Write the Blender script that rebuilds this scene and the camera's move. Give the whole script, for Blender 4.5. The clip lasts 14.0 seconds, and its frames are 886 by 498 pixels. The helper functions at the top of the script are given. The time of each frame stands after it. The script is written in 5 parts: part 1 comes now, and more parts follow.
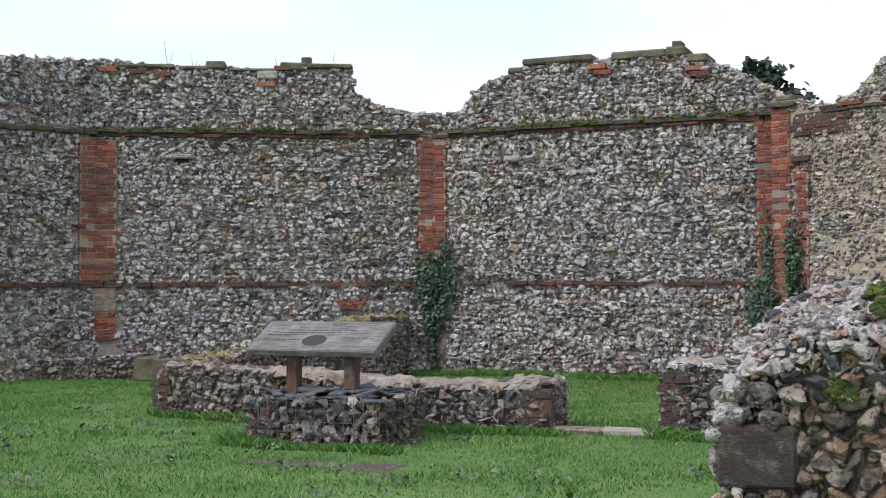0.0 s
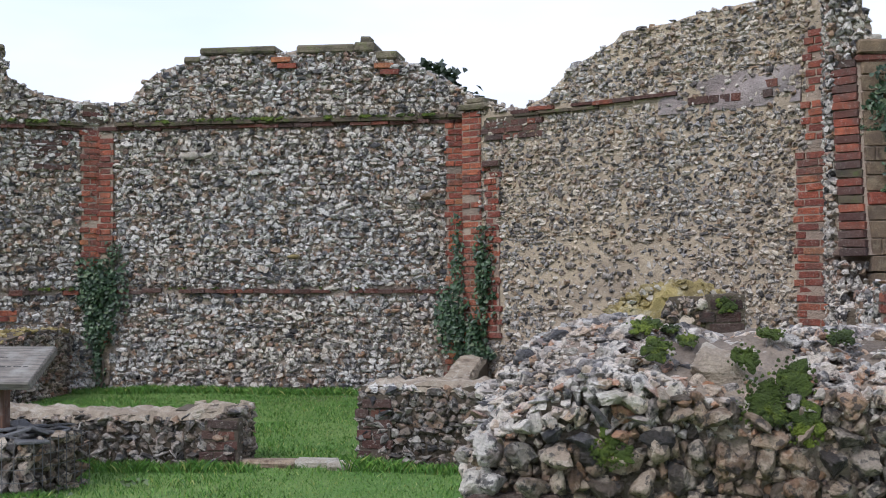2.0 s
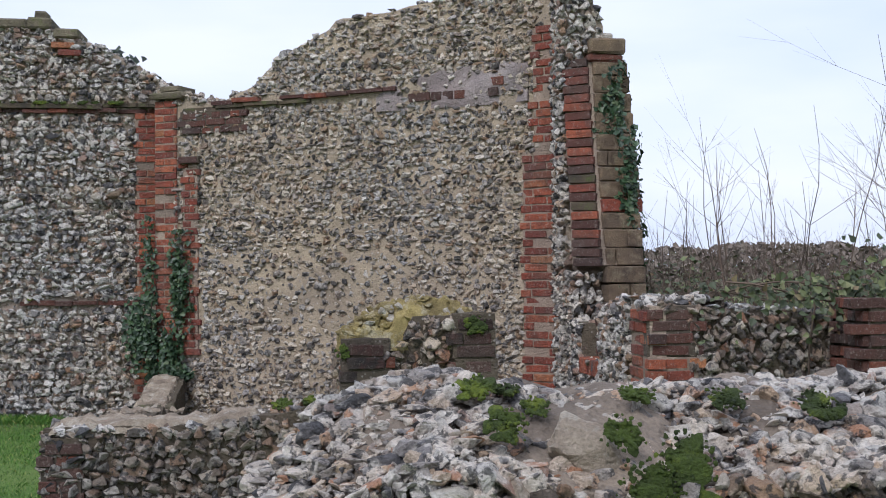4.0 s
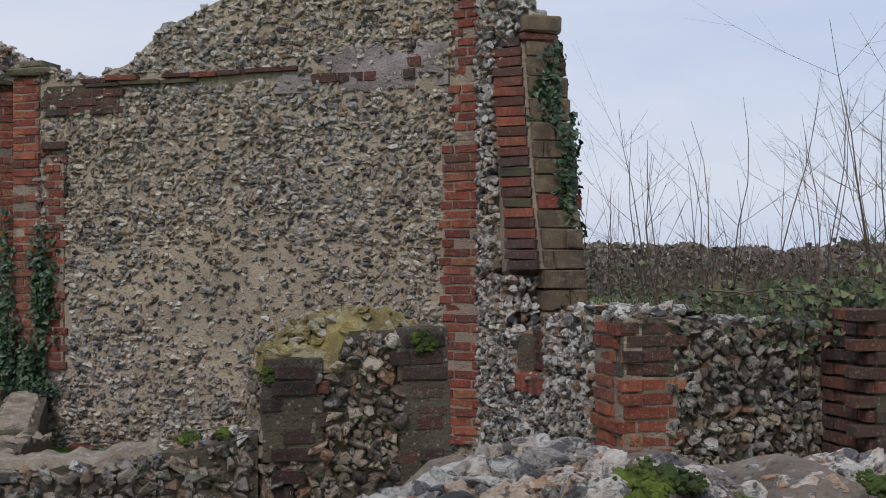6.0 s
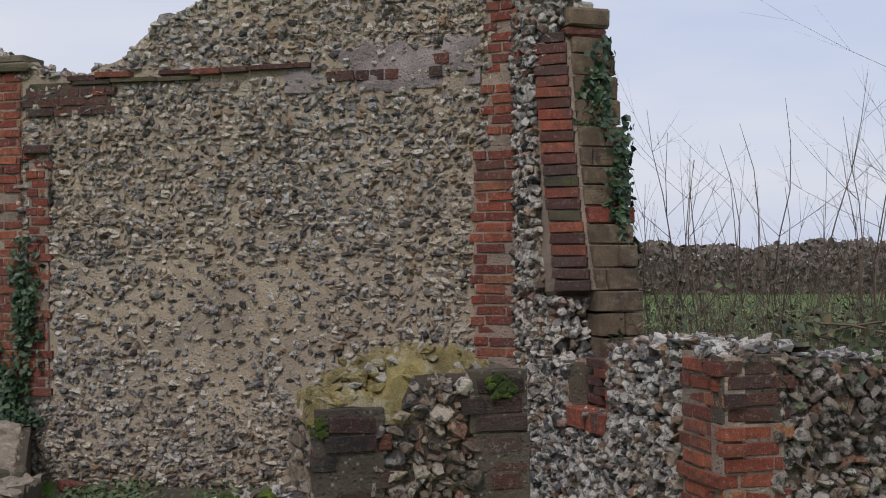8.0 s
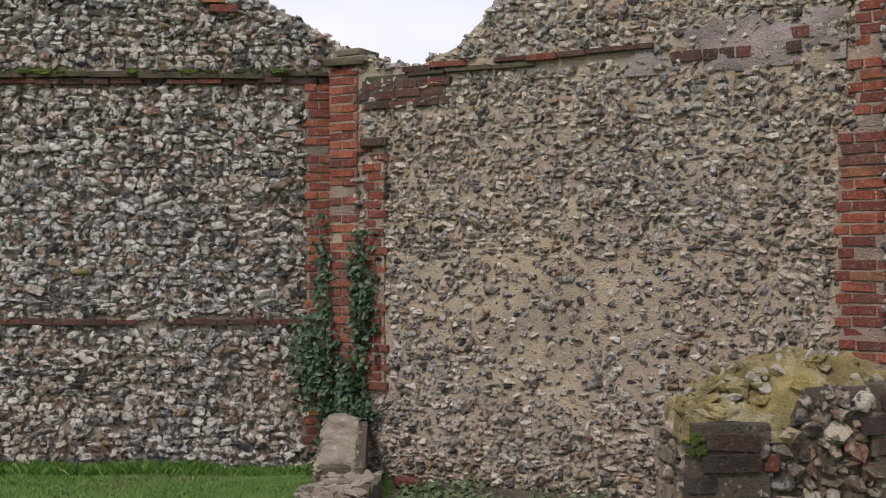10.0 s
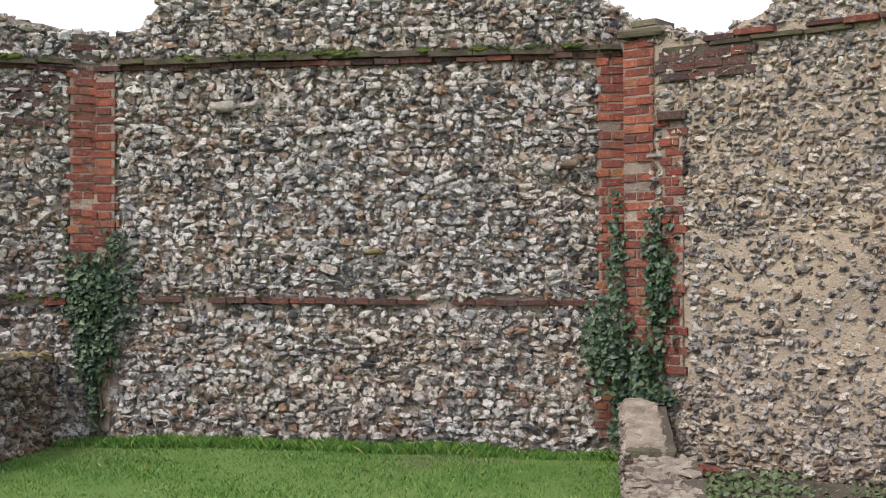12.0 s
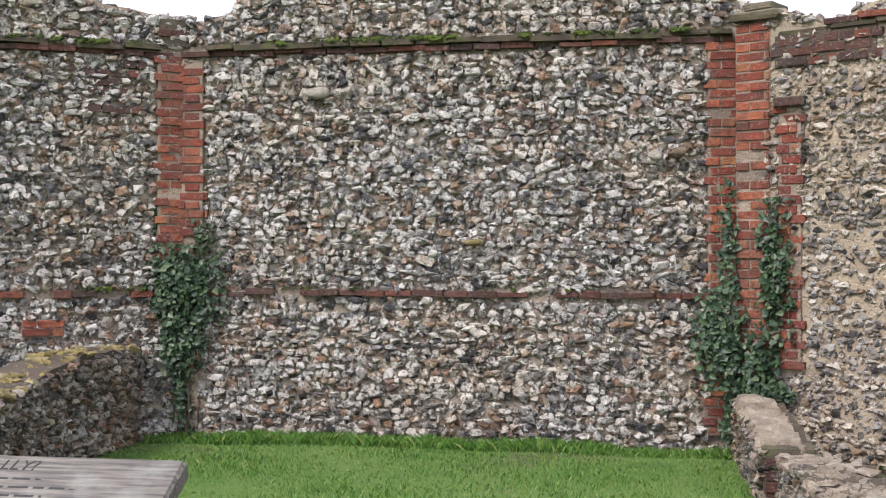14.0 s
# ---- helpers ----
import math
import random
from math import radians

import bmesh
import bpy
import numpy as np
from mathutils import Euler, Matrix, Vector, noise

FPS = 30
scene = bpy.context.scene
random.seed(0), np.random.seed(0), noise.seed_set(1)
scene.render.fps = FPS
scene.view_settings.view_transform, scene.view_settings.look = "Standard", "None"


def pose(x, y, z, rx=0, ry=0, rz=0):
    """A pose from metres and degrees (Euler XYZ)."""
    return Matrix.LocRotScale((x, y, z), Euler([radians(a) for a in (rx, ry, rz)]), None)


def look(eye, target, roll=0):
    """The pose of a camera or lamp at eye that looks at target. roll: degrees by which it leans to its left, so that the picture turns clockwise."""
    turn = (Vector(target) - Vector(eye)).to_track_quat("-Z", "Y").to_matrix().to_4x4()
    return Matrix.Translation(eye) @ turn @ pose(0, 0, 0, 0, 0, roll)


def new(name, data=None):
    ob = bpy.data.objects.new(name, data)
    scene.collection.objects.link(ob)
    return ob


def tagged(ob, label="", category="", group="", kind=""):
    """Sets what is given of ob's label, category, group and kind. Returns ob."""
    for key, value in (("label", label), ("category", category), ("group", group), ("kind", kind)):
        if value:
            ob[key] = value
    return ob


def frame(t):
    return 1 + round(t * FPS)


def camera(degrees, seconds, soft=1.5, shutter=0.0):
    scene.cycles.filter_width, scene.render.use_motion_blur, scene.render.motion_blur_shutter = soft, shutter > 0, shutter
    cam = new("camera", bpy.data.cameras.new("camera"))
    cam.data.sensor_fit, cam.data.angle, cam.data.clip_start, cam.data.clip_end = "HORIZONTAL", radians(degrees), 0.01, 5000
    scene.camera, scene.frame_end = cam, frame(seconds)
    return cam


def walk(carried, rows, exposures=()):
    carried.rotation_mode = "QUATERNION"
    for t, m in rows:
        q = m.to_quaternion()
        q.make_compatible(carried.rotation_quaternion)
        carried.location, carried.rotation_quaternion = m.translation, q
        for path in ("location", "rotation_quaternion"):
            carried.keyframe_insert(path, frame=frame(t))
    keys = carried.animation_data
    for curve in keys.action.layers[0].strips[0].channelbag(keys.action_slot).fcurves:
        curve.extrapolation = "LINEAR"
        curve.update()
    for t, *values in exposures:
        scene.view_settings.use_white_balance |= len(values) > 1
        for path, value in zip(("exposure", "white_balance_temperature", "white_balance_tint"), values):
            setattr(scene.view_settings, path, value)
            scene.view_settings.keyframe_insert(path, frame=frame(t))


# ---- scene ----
cam = camera(40.0, 14.0, soft=1.0)
PATH = [
    (0, (6.095, -13.659, 1.093), (5.274, -11.837, 1.147), -0.2),
    (0.5, (6.004, -13.487, 1.117), (5.327, -11.606, 1.17), -0.2),
    (1, (5.887, -13.263, 1.145), (5.331, -11.343, 1.195), -0.3),
    (1.5, (5.795, -13.066, 1.175), (5.308, -11.127, 1.225), -0.3),
    (2, (5.681, -12.837, 1.218), (5.376, -10.861, 1.264), -0.3),
    (2.5, (5.609, -12.569, 1.25), (5.461, -10.575, 1.294), -0.3),
    (3, (5.517, -12.288, 1.277), (5.482, -10.289, 1.318), -0.4),
    (3.5, (5.426, -12.047, 1.293), (5.476, -10.048, 1.334), -0.5),
    (4, (5.333, -11.785, 1.33), (5.557, -9.798, 1.368), -0.5),
    (4.2, (5.309, -11.69, 1.335), (5.556, -9.706, 1.375), -0.5),
    (6.3, (4.958, -10.45, 1.381), (5.466, -8.516, 1.413), -0.3),
    (6.5, (4.911, -10.335, 1.393), (5.443, -8.407, 1.424), -0.3),
    (7, (4.815, -10.098, 1.447), (5.388, -8.182, 1.476), -0.4),
    (7.2, (4.771, -10.014, 1.464), (5.372, -8.107, 1.493), -0.5),
    (9.3, (4.734, -9.35, 1.559), (4.945, -7.361, 1.576), -0.1),
    (9.5, (4.705, -9.306, 1.554), (4.856, -7.311, 1.57), -0.1),
    (10, (4.6, -9.212, 1.528), (4.638, -7.212, 1.546), -0.2),
    (10.5, (4.519, -9.172, 1.495), (4.455, -7.174, 1.513), -0.2),
    (11, (4.394, -9.122, 1.459), (4.164, -7.136, 1.476), -0.2),
    (11.5, (4.254, -9.04, 1.412), (3.965, -7.061, 1.431), -0.1),
    (12, (4.101, -8.98, 1.384), (3.769, -7.008, 1.402), -0.1),
    (12.5, (3.929, -8.942, 1.348), (3.572, -6.974, 1.37), -0.0),
    (13, (3.742, -8.934, 1.344), (3.38, -6.967, 1.364), -0.0),
    (13.5, (3.599, -8.888, 1.338), (3.238, -6.921, 1.357), -0.0),
    (14, (3.407, -8.817, 1.33), (3.057, -6.848, 1.346), -0.0),
]
walk(cam, [(t, look(eye, target, roll)) for t, eye, target, roll in PATH],
     [(0, 0.65, 5850, 15), (4.2, 0.38, 5850, 15), (6.3, -0.08, 6050, 13), (7.2, -0.08, 6050, 14), (9.3, 0.15, 6500, 16), (11, 0.7, 6450, 17), (14, 1.12, 6300, 17)])

# ---- light: bright overcast ----
SUN_EL, SUN_AZ = radians(48), radians(215)
world = bpy.data.worlds.new("world")
scene.world = world
world.use_nodes = True
wn, wl = world.node_tree.nodes, world.node_tree.links
wn.clear()
sky = wn.new("ShaderNodeTexSky")
sky.sky_type, sky.sun_disc, sky.sun_elevation, sky.sun_rotation = "NISHITA", False, SUN_EL, SUN_AZ
sky.dust_density, sky.air_density = 2.0, 1.2
coord = wn.new("ShaderNodeTexCoord")
stretch = wn.new("ShaderNodeMapping")
stretch.inputs["Scale"].default_value = (1.3, 1.3, 5.0)
cloud = wn.new("ShaderNodeTexNoise")
cloud.inputs["Scale"].default_value, cloud.inputs["Detail"].default_value, cloud.inputs["Roughness"].default_value = 1.6, 5.0, 0.5
cloud_tone = wn.new("ShaderNodeValToRGB")
cloud_tone.color_ramp.elements[0].position, cloud_tone.color_ramp.elements[0].color = 0.36, (6.8, 7.5, 8.9, 1)
cloud_tone.color_ramp.elements[1].position, cloud_tone.color_ramp.elements[1].color = 0.62, (8.6, 8.8, 9.2, 1)
cover = wn.new("ShaderNodeMix")
cover.data_type = "RGBA"
cover.inputs[0].default_value = 0.9
back = wn.new("ShaderNodeBackground")
back.inputs["Strength"].default_value = 0.09
out = wn.new("ShaderNodeOutputWorld")
wl.new(coord.outputs["Generated"], stretch.inputs["Vector"])
wl.new(stretch.outputs[0], cloud.inputs["Vector"])
wl.new(cloud.outputs[0], cloud_tone.inputs[0])
wl.new(sky.outputs[0], cover.inputs[6])
wl.new(cloud_tone.outputs[0], cover.inputs[7])
wl.new(cover.outputs[2], back.inputs["Color"])
wl.new(back.outputs[0], out.inputs[0])
sun_data = bpy.data.lights.new("sun", "SUN")
sun_data.energy, sun_data.angle, sun_data.color = 1.6, radians(18), (1.0, 0.96, 0.9)
sun = new("sun", sun_data)
sun.matrix_world = look((4 * math.sin(SUN_AZ), 4 * math.cos(SUN_AZ), 4 * math.tan(SUN_EL)), (0, 0, 0))


# ---- materials ----
class Nodes:
    """A small helper round one material's node tree."""

    def __init__(self, name):
        self.mat = bpy.data.materials.new(name)
        self.mat.use_nodes = True
        self.n, self.l = self.mat.node_tree.nodes, self.mat.node_tree.links
        self.bsdf = self.n["Principled BSDF"]
        self.where = self.n.new("ShaderNodeNewGeometry").outputs["Position"]

    def put(self, socket, value):
        if isinstance(value, bpy.types.NodeSocket):
            self.l.new(value, socket)
        else:
            socket.default_value = value

    def noise(self, scale, detail=4.0, rough=0.6, vector=None):
        t = self.n.new("ShaderNodeTexNoise")
        self.put(t.inputs["Vector"], vector or self.where)
        t.inputs["Scale"].default_value, t.inputs["Detail"].default_value, t.inputs["Roughness"].default_value = scale, detail, rough
        return t.outputs[0]

    def cells(self, scale):
        t = self.n.new("ShaderNodeTexVoronoi")
        self.put(t.inputs["Vector"], self.where)
        t.inputs["Scale"].default_value = scale
        return t.outputs[0]

    def ramp(self, value, stops, sharp=False):
        r = self.n.new("ShaderNodeValToRGB")
        e = r.color_ramp.elements
        while len(e) < len(stops):
            e.new(0.5)
        for k, (p, c) in enumerate(stops):
            e[k].position = p
            e[k].color = (*c, 1) if not isinstance(c, (int, float)) else (c, c, c, 1)
        if sharp:
            r.color_ramp.interpolation = "CONSTANT"
        self.put(r.inputs[0], value)
        return r.outputs[0]

    def mix(self, factor, a, b, mode="MIX"):
        m = self.n.new("ShaderNodeMix")
        m.data_type, m.blend_type = "RGBA", mode
        self.put(m.inputs[0], factor)
        self.put(m.inputs[6], (*a, 1) if isinstance(a, tuple) else a)
        self.put(m.inputs[7], (*b, 1) if isinstance(b, tuple) else b)
        return m.outputs[2]

    def maths(self, kind, a, b=0.0):
        m = self.n.new("ShaderNodeMath")
        m.operation = kind
        self.put(m.inputs[0], a)
        self.put(m.inputs[1], b)
        return m.outputs[0]

    def one(self):
        """A random number for every object and every loose piece of a mesh."""
        a = self.n.new("ShaderNodeObjectInfo").outputs["Random"]
        b = self.n.new("ShaderNodeNewGeometry").outputs["Random Per Island"]
        return self.maths("FRACT", self.maths("ADD", a, b))

    def done(self, colour, rough=0.85, bump=None, depth=0.01, metal=0.0):
        self.put(self.bsdf.inputs["Base Color"], (*colour, 1) if isinstance(colour, tuple) else colour)
        self.put(self.bsdf.inputs["Roughness"], rough)
        self.bsdf.inputs["Metallic"].default_value = metal
        if bump is not None:
            b = self.n.new("ShaderNodeBump")
            b.inputs["Distance"].default_value = depth
            b.inputs["Strength"].default_value = 1.0
            self.put(b.inputs["Height"], bump)
            self.l.new(b.outputs[0], self.bsdf.inputs["Normal"])
        return self.mat


def flint_material(name, stops, cortex, stain):
    m = Nodes(name)
    pick = m.one()
    base = m.mix(0.5, m.ramp(pick, stops), (1.0, 0.94, 0.88), "MULTIPLY")
    skin = m.ramp(m.noise(11, 4), [(0.49, 0.0), (0.56, 1.0)])
    base = m.mix(m.maths("MULTIPLY", skin, cortex), base, (0.8, 0.77, 0.71))
    dark = m.ramp(m.noise(29, 4, 0.65), [(0.53, 0.0), (0.6, 1.0)])
    base = m.mix(m.maths("MULTIPLY", dark, 0.8), base, (0.03, 0.031, 0.036))
    base = m.mix(m.maths("MULTIPLY", m.ramp(m.noise(0.9, 4), [(0.42, 0.0), (0.6, 1.0)]), stain * 1.6), base, (1.0, 0.87, 0.7), "MULTIPLY")
    base = m.mix(m.maths("MULTIPLY", m.ramp(m.noise(2.1, 4), [(0.5, 0.0), (0.68, 1.0)]), stain), base, (0.62, 0.59, 0.58), "MULTIPLY")
    speck = m.noise(120, 3, 0.7)
    base = m.mix(0.35, base, m.ramp(speck, [(0.3, 0.15), (0.68, 1.3)]), "MULTIPLY")
    return m.done(base, m.ramp(m.noise(40), [(0.3, 0.45), (0.7, 0.85)]), m.noise(48, 5, 0.7), 0.03)


FLINT_STOPS = [(0.0, (0.035, 0.036, 0.04)), (0.1, (0.12, 0.12, 0.125)), (0.22, (0.24, 0.23, 0.225)), (0.36, (0.4, 0.385, 0.365)), (0.5, (0.56, 0.54, 0.51)),
               (0.6, (0.8, 0.78, 0.74)), (0.67, (0.6, 0.56, 0.49)), (0.75, (0.46, 0.37, 0.28)), (0.84, (0.36, 0.22, 0.13)), (0.91, (0.16, 0.115, 0.09)), (1.0, (0.42, 0.29, 0.23))]
FLINT = flint_material("flint", FLINT_STOPS, 0.75, 0.25)
FLINT_TAN = flint_material("sandy_flint", [(0.0, (0.05, 0.047, 0.045)), (0.15, (0.2, 0.185, 0.17)), (0.32, (0.44, 0.4, 0.35)), (0.5, (0.62, 0.56, 0.46)), (0.65, (0.78, 0.73, 0.64)),
                                          (0.76, (0.42, 0.31, 0.2)), (0.86, (0.24, 0.16, 0.1)), (0.94, (0.46, 0.45, 0.45)), (1.0, (0.1, 0.08, 0.07))], 0.4, 0.3)
# Weathered stones of low walls and gabion; also paints the near wall's shade.
FLINT_DARK = flint_material("weathered_shaded_flint", [(0.0, (0.04, 0.038, 0.04)), (0.25, (0.13, 0.112, 0.095)), (0.45, (0.25, 0.205, 0.165)), (0.6, (0.42, 0.38, 0.33)),
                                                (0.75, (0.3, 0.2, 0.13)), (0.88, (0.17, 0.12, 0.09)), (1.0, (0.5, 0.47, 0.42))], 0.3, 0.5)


def mortar_material(name, light, deep, patch, chip=0.8):
    m = Nodes(name)
    c = m.mix(m.ramp(m.noise(2.2, 5), [(0.38, 0.0), (0.65, 1.0)]), light, deep)
    c = m.mix(m.ramp(m.noise(0.7, 3), [(0.45, 0.0), (0.6, 0.7)]), c, patch)
    grit = m.noise(90, 4, 0.75)
    c = m.mix(0.5, c, m.ramp(grit, [(0.3, 0.35), (0.65, 1.15)]), "MULTIPLY")
    chips = m.ramp(m.cells(30), [(0.16, 1.0), (0.26, 0.0)])
    c = m.mix(m.maths("MULTIPLY", chips, chip), c, m.ramp(m.noise(17, 2), [(0.35, (0.06, 0.06, 0.065)), (0.5, (0.3, 0.26, 0.22)), (0.62, (0.6, 0.57, 0.52))]))
    pits = m.ramp(m.cells(34), [(0.1, 0.0), (0.35, 1.0)])
    height = m.maths("ADD", m.maths("MULTIPLY", pits, 0.6), m.maths("ADD", grit, m.noise(22, 4)))
    return m.done(c, 0.95, height, 0.012)


MORTAR = mortar_material("lime_mortar", (0.5, 0.41, 0.31), (0.24, 0.19, 0.15), (0.4, 0.32, 0.25))
MORTAR_TAN = mortar_material("sandy_mortar", (0.52, 0.42, 0.29), (0.36, 0.29, 0.21), (0.46, 0.37, 0.265))
MORTAR_GREY = mortar_material("grey_render", (0.42, 0.36, 0.33), (0.25, 0.215, 0.205), (0.36, 0.28, 0.26), 0.4)
MORTAR_BROWN = mortar_material("brown_mortar", (0.33, 0.265, 0.2), (0.11, 0.085, 0.065), (0.2, 0.16, 0.12), 0.5)
JOINT = mortar_material("pale_joint", (0.46, 0.36, 0.27), (0.22, 0.17, 0.13), (0.34, 0.25, 0.19), 0.15)
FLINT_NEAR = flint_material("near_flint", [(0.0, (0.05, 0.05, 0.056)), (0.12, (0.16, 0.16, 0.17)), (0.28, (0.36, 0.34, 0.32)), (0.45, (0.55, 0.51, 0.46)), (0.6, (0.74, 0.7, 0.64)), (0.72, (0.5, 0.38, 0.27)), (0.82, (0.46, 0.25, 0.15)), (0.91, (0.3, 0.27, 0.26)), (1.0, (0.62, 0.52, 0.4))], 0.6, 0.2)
FLINT_STUMP = flint_material("stump_flint", [(0.0, (0.07, 0.06, 0.055)), (0.25, (0.2, 0.16, 0.13)), (0.45, (0.3, 0.24, 0.19)), (0.62, (0.46, 0.4, 0.33)), (0.75, (0.3, 0.15, 0.09)), (0.86, (0.16, 0.12, 0.09)), (0.94, (0.66, 0.63, 0.58)), (1.0, (0.5, 0.4, 0.25))], 0.3, 0.5)
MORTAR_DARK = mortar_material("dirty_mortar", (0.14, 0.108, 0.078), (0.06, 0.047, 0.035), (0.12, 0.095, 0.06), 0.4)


def brick_material(name, stops, lime):
    m = Nodes(name)
    base = m.ramp(m.one(), stops)
    base = m.mix(m.ramp(m.noise(16, 5, 0.65), [(0.42, 0.0), (0.68, 0.65)]), base, (0.1, 0.035, 0.026))
    base = m.mix(m.ramp(m.noise(2.3, 4), [(0.48, 0.0), (0.66, 0.6)]), base, (0.1, 0.075, 0.06))
    spots = m.ramp(m.noise(46, 5, 0.75), [(0.55, 0.0), (0.63, 1.0)])
    base = m.mix(m.maths("MULTIPLY", spots, lime), base, (0.46, 0.41, 0.35))
    grit = m.noise(140, 3, 0.7)
    base = m.mix(0.5, base, m.ramp(grit, [(0.3, 0.3), (0.7, 1.3)]), "MULTIPLY")
    return m.done(base, 0.9, m.maths("ADD", grit, m.noise(34, 5)), 0.014)


BRICK = brick_material("red_brick", [(0.0, (0.24, 0.05, 0.03)), (0.3, (0.38, 0.09, 0.045)), (0.55, (0.5, 0.15, 0.07)), (0.75, (0.2, 0.05, 0.035)), (0.9, (0.34, 0.085, 0.045)), (1.0, (0.58, 0.24, 0.1))], 0.4)
BRICK_DARK = brick_material("dark_brick", [(0.0, (0.07, 0.035, 0.03)), (0.4, (0.16, 0.06, 0.04)), (0.7, (0.055, 0.035, 0.03)), (1.0, (0.29, 0.08, 0.04))], 0.35)
SOOTY = brick_material("blackened_brick", [(0.0, (0.018, 0.014, 0.012)), (0.5, (0.06, 0.024, 0.017)), (0.8, (0.016, 0.014, 0.012)), (1.0, (0.24, 0.065, 0.03))], 0.15)
BRICK_PALE = brick_material("pale_brick", [(0.0, (0.4, 0.33, 0.22)), (0.5, (0.46, 0.36, 0.24)), (1.0, (0.36, 0.27, 0.18))], 0.4)


def stone_material(name, light, deep, lichen, amount):
    m = Nodes(name)
    c = m.mix(m.ramp(m.noise(5, 5), [(0.35, 0.0), (0.68, 1.0)]), light, deep)
    c = m.mix(m.maths("MULTIPLY", m.ramp(m.noise(11, 5, 0.7), [(0.52, 0.0), (0.62, 1.0)]), amount), c, lichen)
    grit = m.noise(110, 4, 0.7)
    c = m.mix(0.5, c, m.ramp(grit, [(0.3, 0.3), (0.7, 1.2)]), "MULTIPLY")
    return m.done(c, 0.92, m.maths("ADD", grit, m.noise(18, 6, 0.7)), 0.02)


ASHLAR = stone_material("ashlar", (0.3, 0.21, 0.125), (0.11, 0.078, 0.055), (0.38, 0.31, 0.2), 0.5)
COPING = stone_material("lichened_coping", (0.26, 0.22, 0.14), (0.1, 0.085, 0.06), (0.17, 0.18, 0.07), 0.7)
CAPSTONE = stone_material("mortared_capping", (0.52, 0.43, 0.32), (0.27, 0.21, 0.155), (0.64, 0.59, 0.49), 0.5)
STRING = stone_material("dark_string_stone", (0.16, 0.12, 0.075), (0.06, 0.05, 0.035), (0.12, 0.14, 0.04), 0.8)
PALE_STONE = stone_material("pale_stone", (0.62, 0.57, 0.47), (0.4, 0.34, 0.26), (0.68, 0.66, 0.6), 0.5)
YELLOW_STONE = stone_material("lichened_rubble", (0.47, 0.37, 0.14), (0.16, 0.12, 0.045), (0.62, 0.56, 0.4), 0.6)
BLOCK_STONE = stone_material("brown_block", (0.12, 0.075, 0.055), (0.045, 0.035, 0.032), (0.3, 0.27, 0.22), 0.45)
MOSS = stone_material("moss", (0.085, 0.13, 0.008), (0.02, 0.036, 0.005), (0.24, 0.3, 0.02), 0.55)


def leaf_material(name, stops, rough):
    m = Nodes(name)
    c = m.ramp(m.one(), stops)
    c = m.mix(0.3, c, m.ramp(m.noise(30, 3), [(0.3, 0.5), (0.7, 1.3)]), "MULTIPLY")
    return m.done(c, rough)


IVY = leaf_material("ivy_leaves", [(0.0, (0.012, 0.03, 0.012)), (0.5, (0.028, 0.06, 0.024)), (0.85, (0.05, 0.095, 0.035)), (1.0, (0.1, 0.13, 0.06))], 0.5)
BRAMBLE = leaf_material("bramble_leaves", [(0.0, (0.025, 0.035, 0.012)), (0.6, (0.055, 0.075, 0.025)), (0.9, (0.14, 0.16, 0.06)), (1.0, (0.16, 0.1, 0.05))], 0.6)
GRASS = leaf_material("grass", [(0.0, (0.04, 0.11, 0.013)), (0.5, (0.07, 0.175, 0.02)), (0.85, (0.13, 0.26, 0.035)), (1.0, (0.3, 0.31, 0.09))], 0.55)
WEED = leaf_material("weeds", [(0.0, (0.05, 0.08, 0.03)), (1.0, (0.13, 0.17, 0.07))], 0.65)
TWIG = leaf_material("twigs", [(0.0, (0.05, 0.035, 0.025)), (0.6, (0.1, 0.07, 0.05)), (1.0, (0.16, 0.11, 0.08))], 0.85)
# TWIG made paler for the far wood, the haze of distance in its colour.
FAR_TWIG = leaf_material("hazed_far_twigs", [(0.0, (0.1, 0.08, 0.065)), (0.6, (0.17, 0.135, 0.11)), (1.0, (0.23, 0.19, 0.16))], 0.9)
TREE_LEAF = leaf_material("tree_leaves", [(0.0, (0.008, 0.016, 0.008)), (1.0, (0.03, 0.05, 0.02))], 0.6)


def ground_material():
    m = Nodes("turf")
    c = m.mix(m.ramp(m.noise(1.1, 5), [(0.35, 0.0), (0.65, 1.0)]), (0.08, 0.17, 0.022), (0.14, 0.22, 0.045))
    c = m.mix(m.ramp(m.noise(0.55, 4), [(0.6, 0.0), (0.72, 0.6)]), c, (0.13, 0.1, 0.06))
    c = m.mix(0.6, c, m.ramp(m.noise(70, 4), [(0.3, 0.35), (0.7, 1.3)]), "MULTIPLY")
    return m.done(c, 0.95, m.noise(60, 4), 0.02)


TURF = ground_material()


def wood_material(name, light, deep, way=(2.0, 30.0, 30.0)):
    m = Nodes(name)
    grain = m.n.new("ShaderNodeMapping")
    grain.inputs["Scale"].default_value = way
    m.put(grain.inputs["Vector"], m.where)
    line = m.noise(3, 5, 0.6, grain.outputs[0])
    c = m.mix(m.ramp(line, [(0.35, 0.0), (0.65, 1.0)]), light, deep)
    c = m.mix(m.ramp(m.noise(6, 4), [(0.5, 0.0), (0.7, 0.5)]), c, (0.3, 0.3, 0.27))
    return m.done(c, 0.8, line, 0.004)


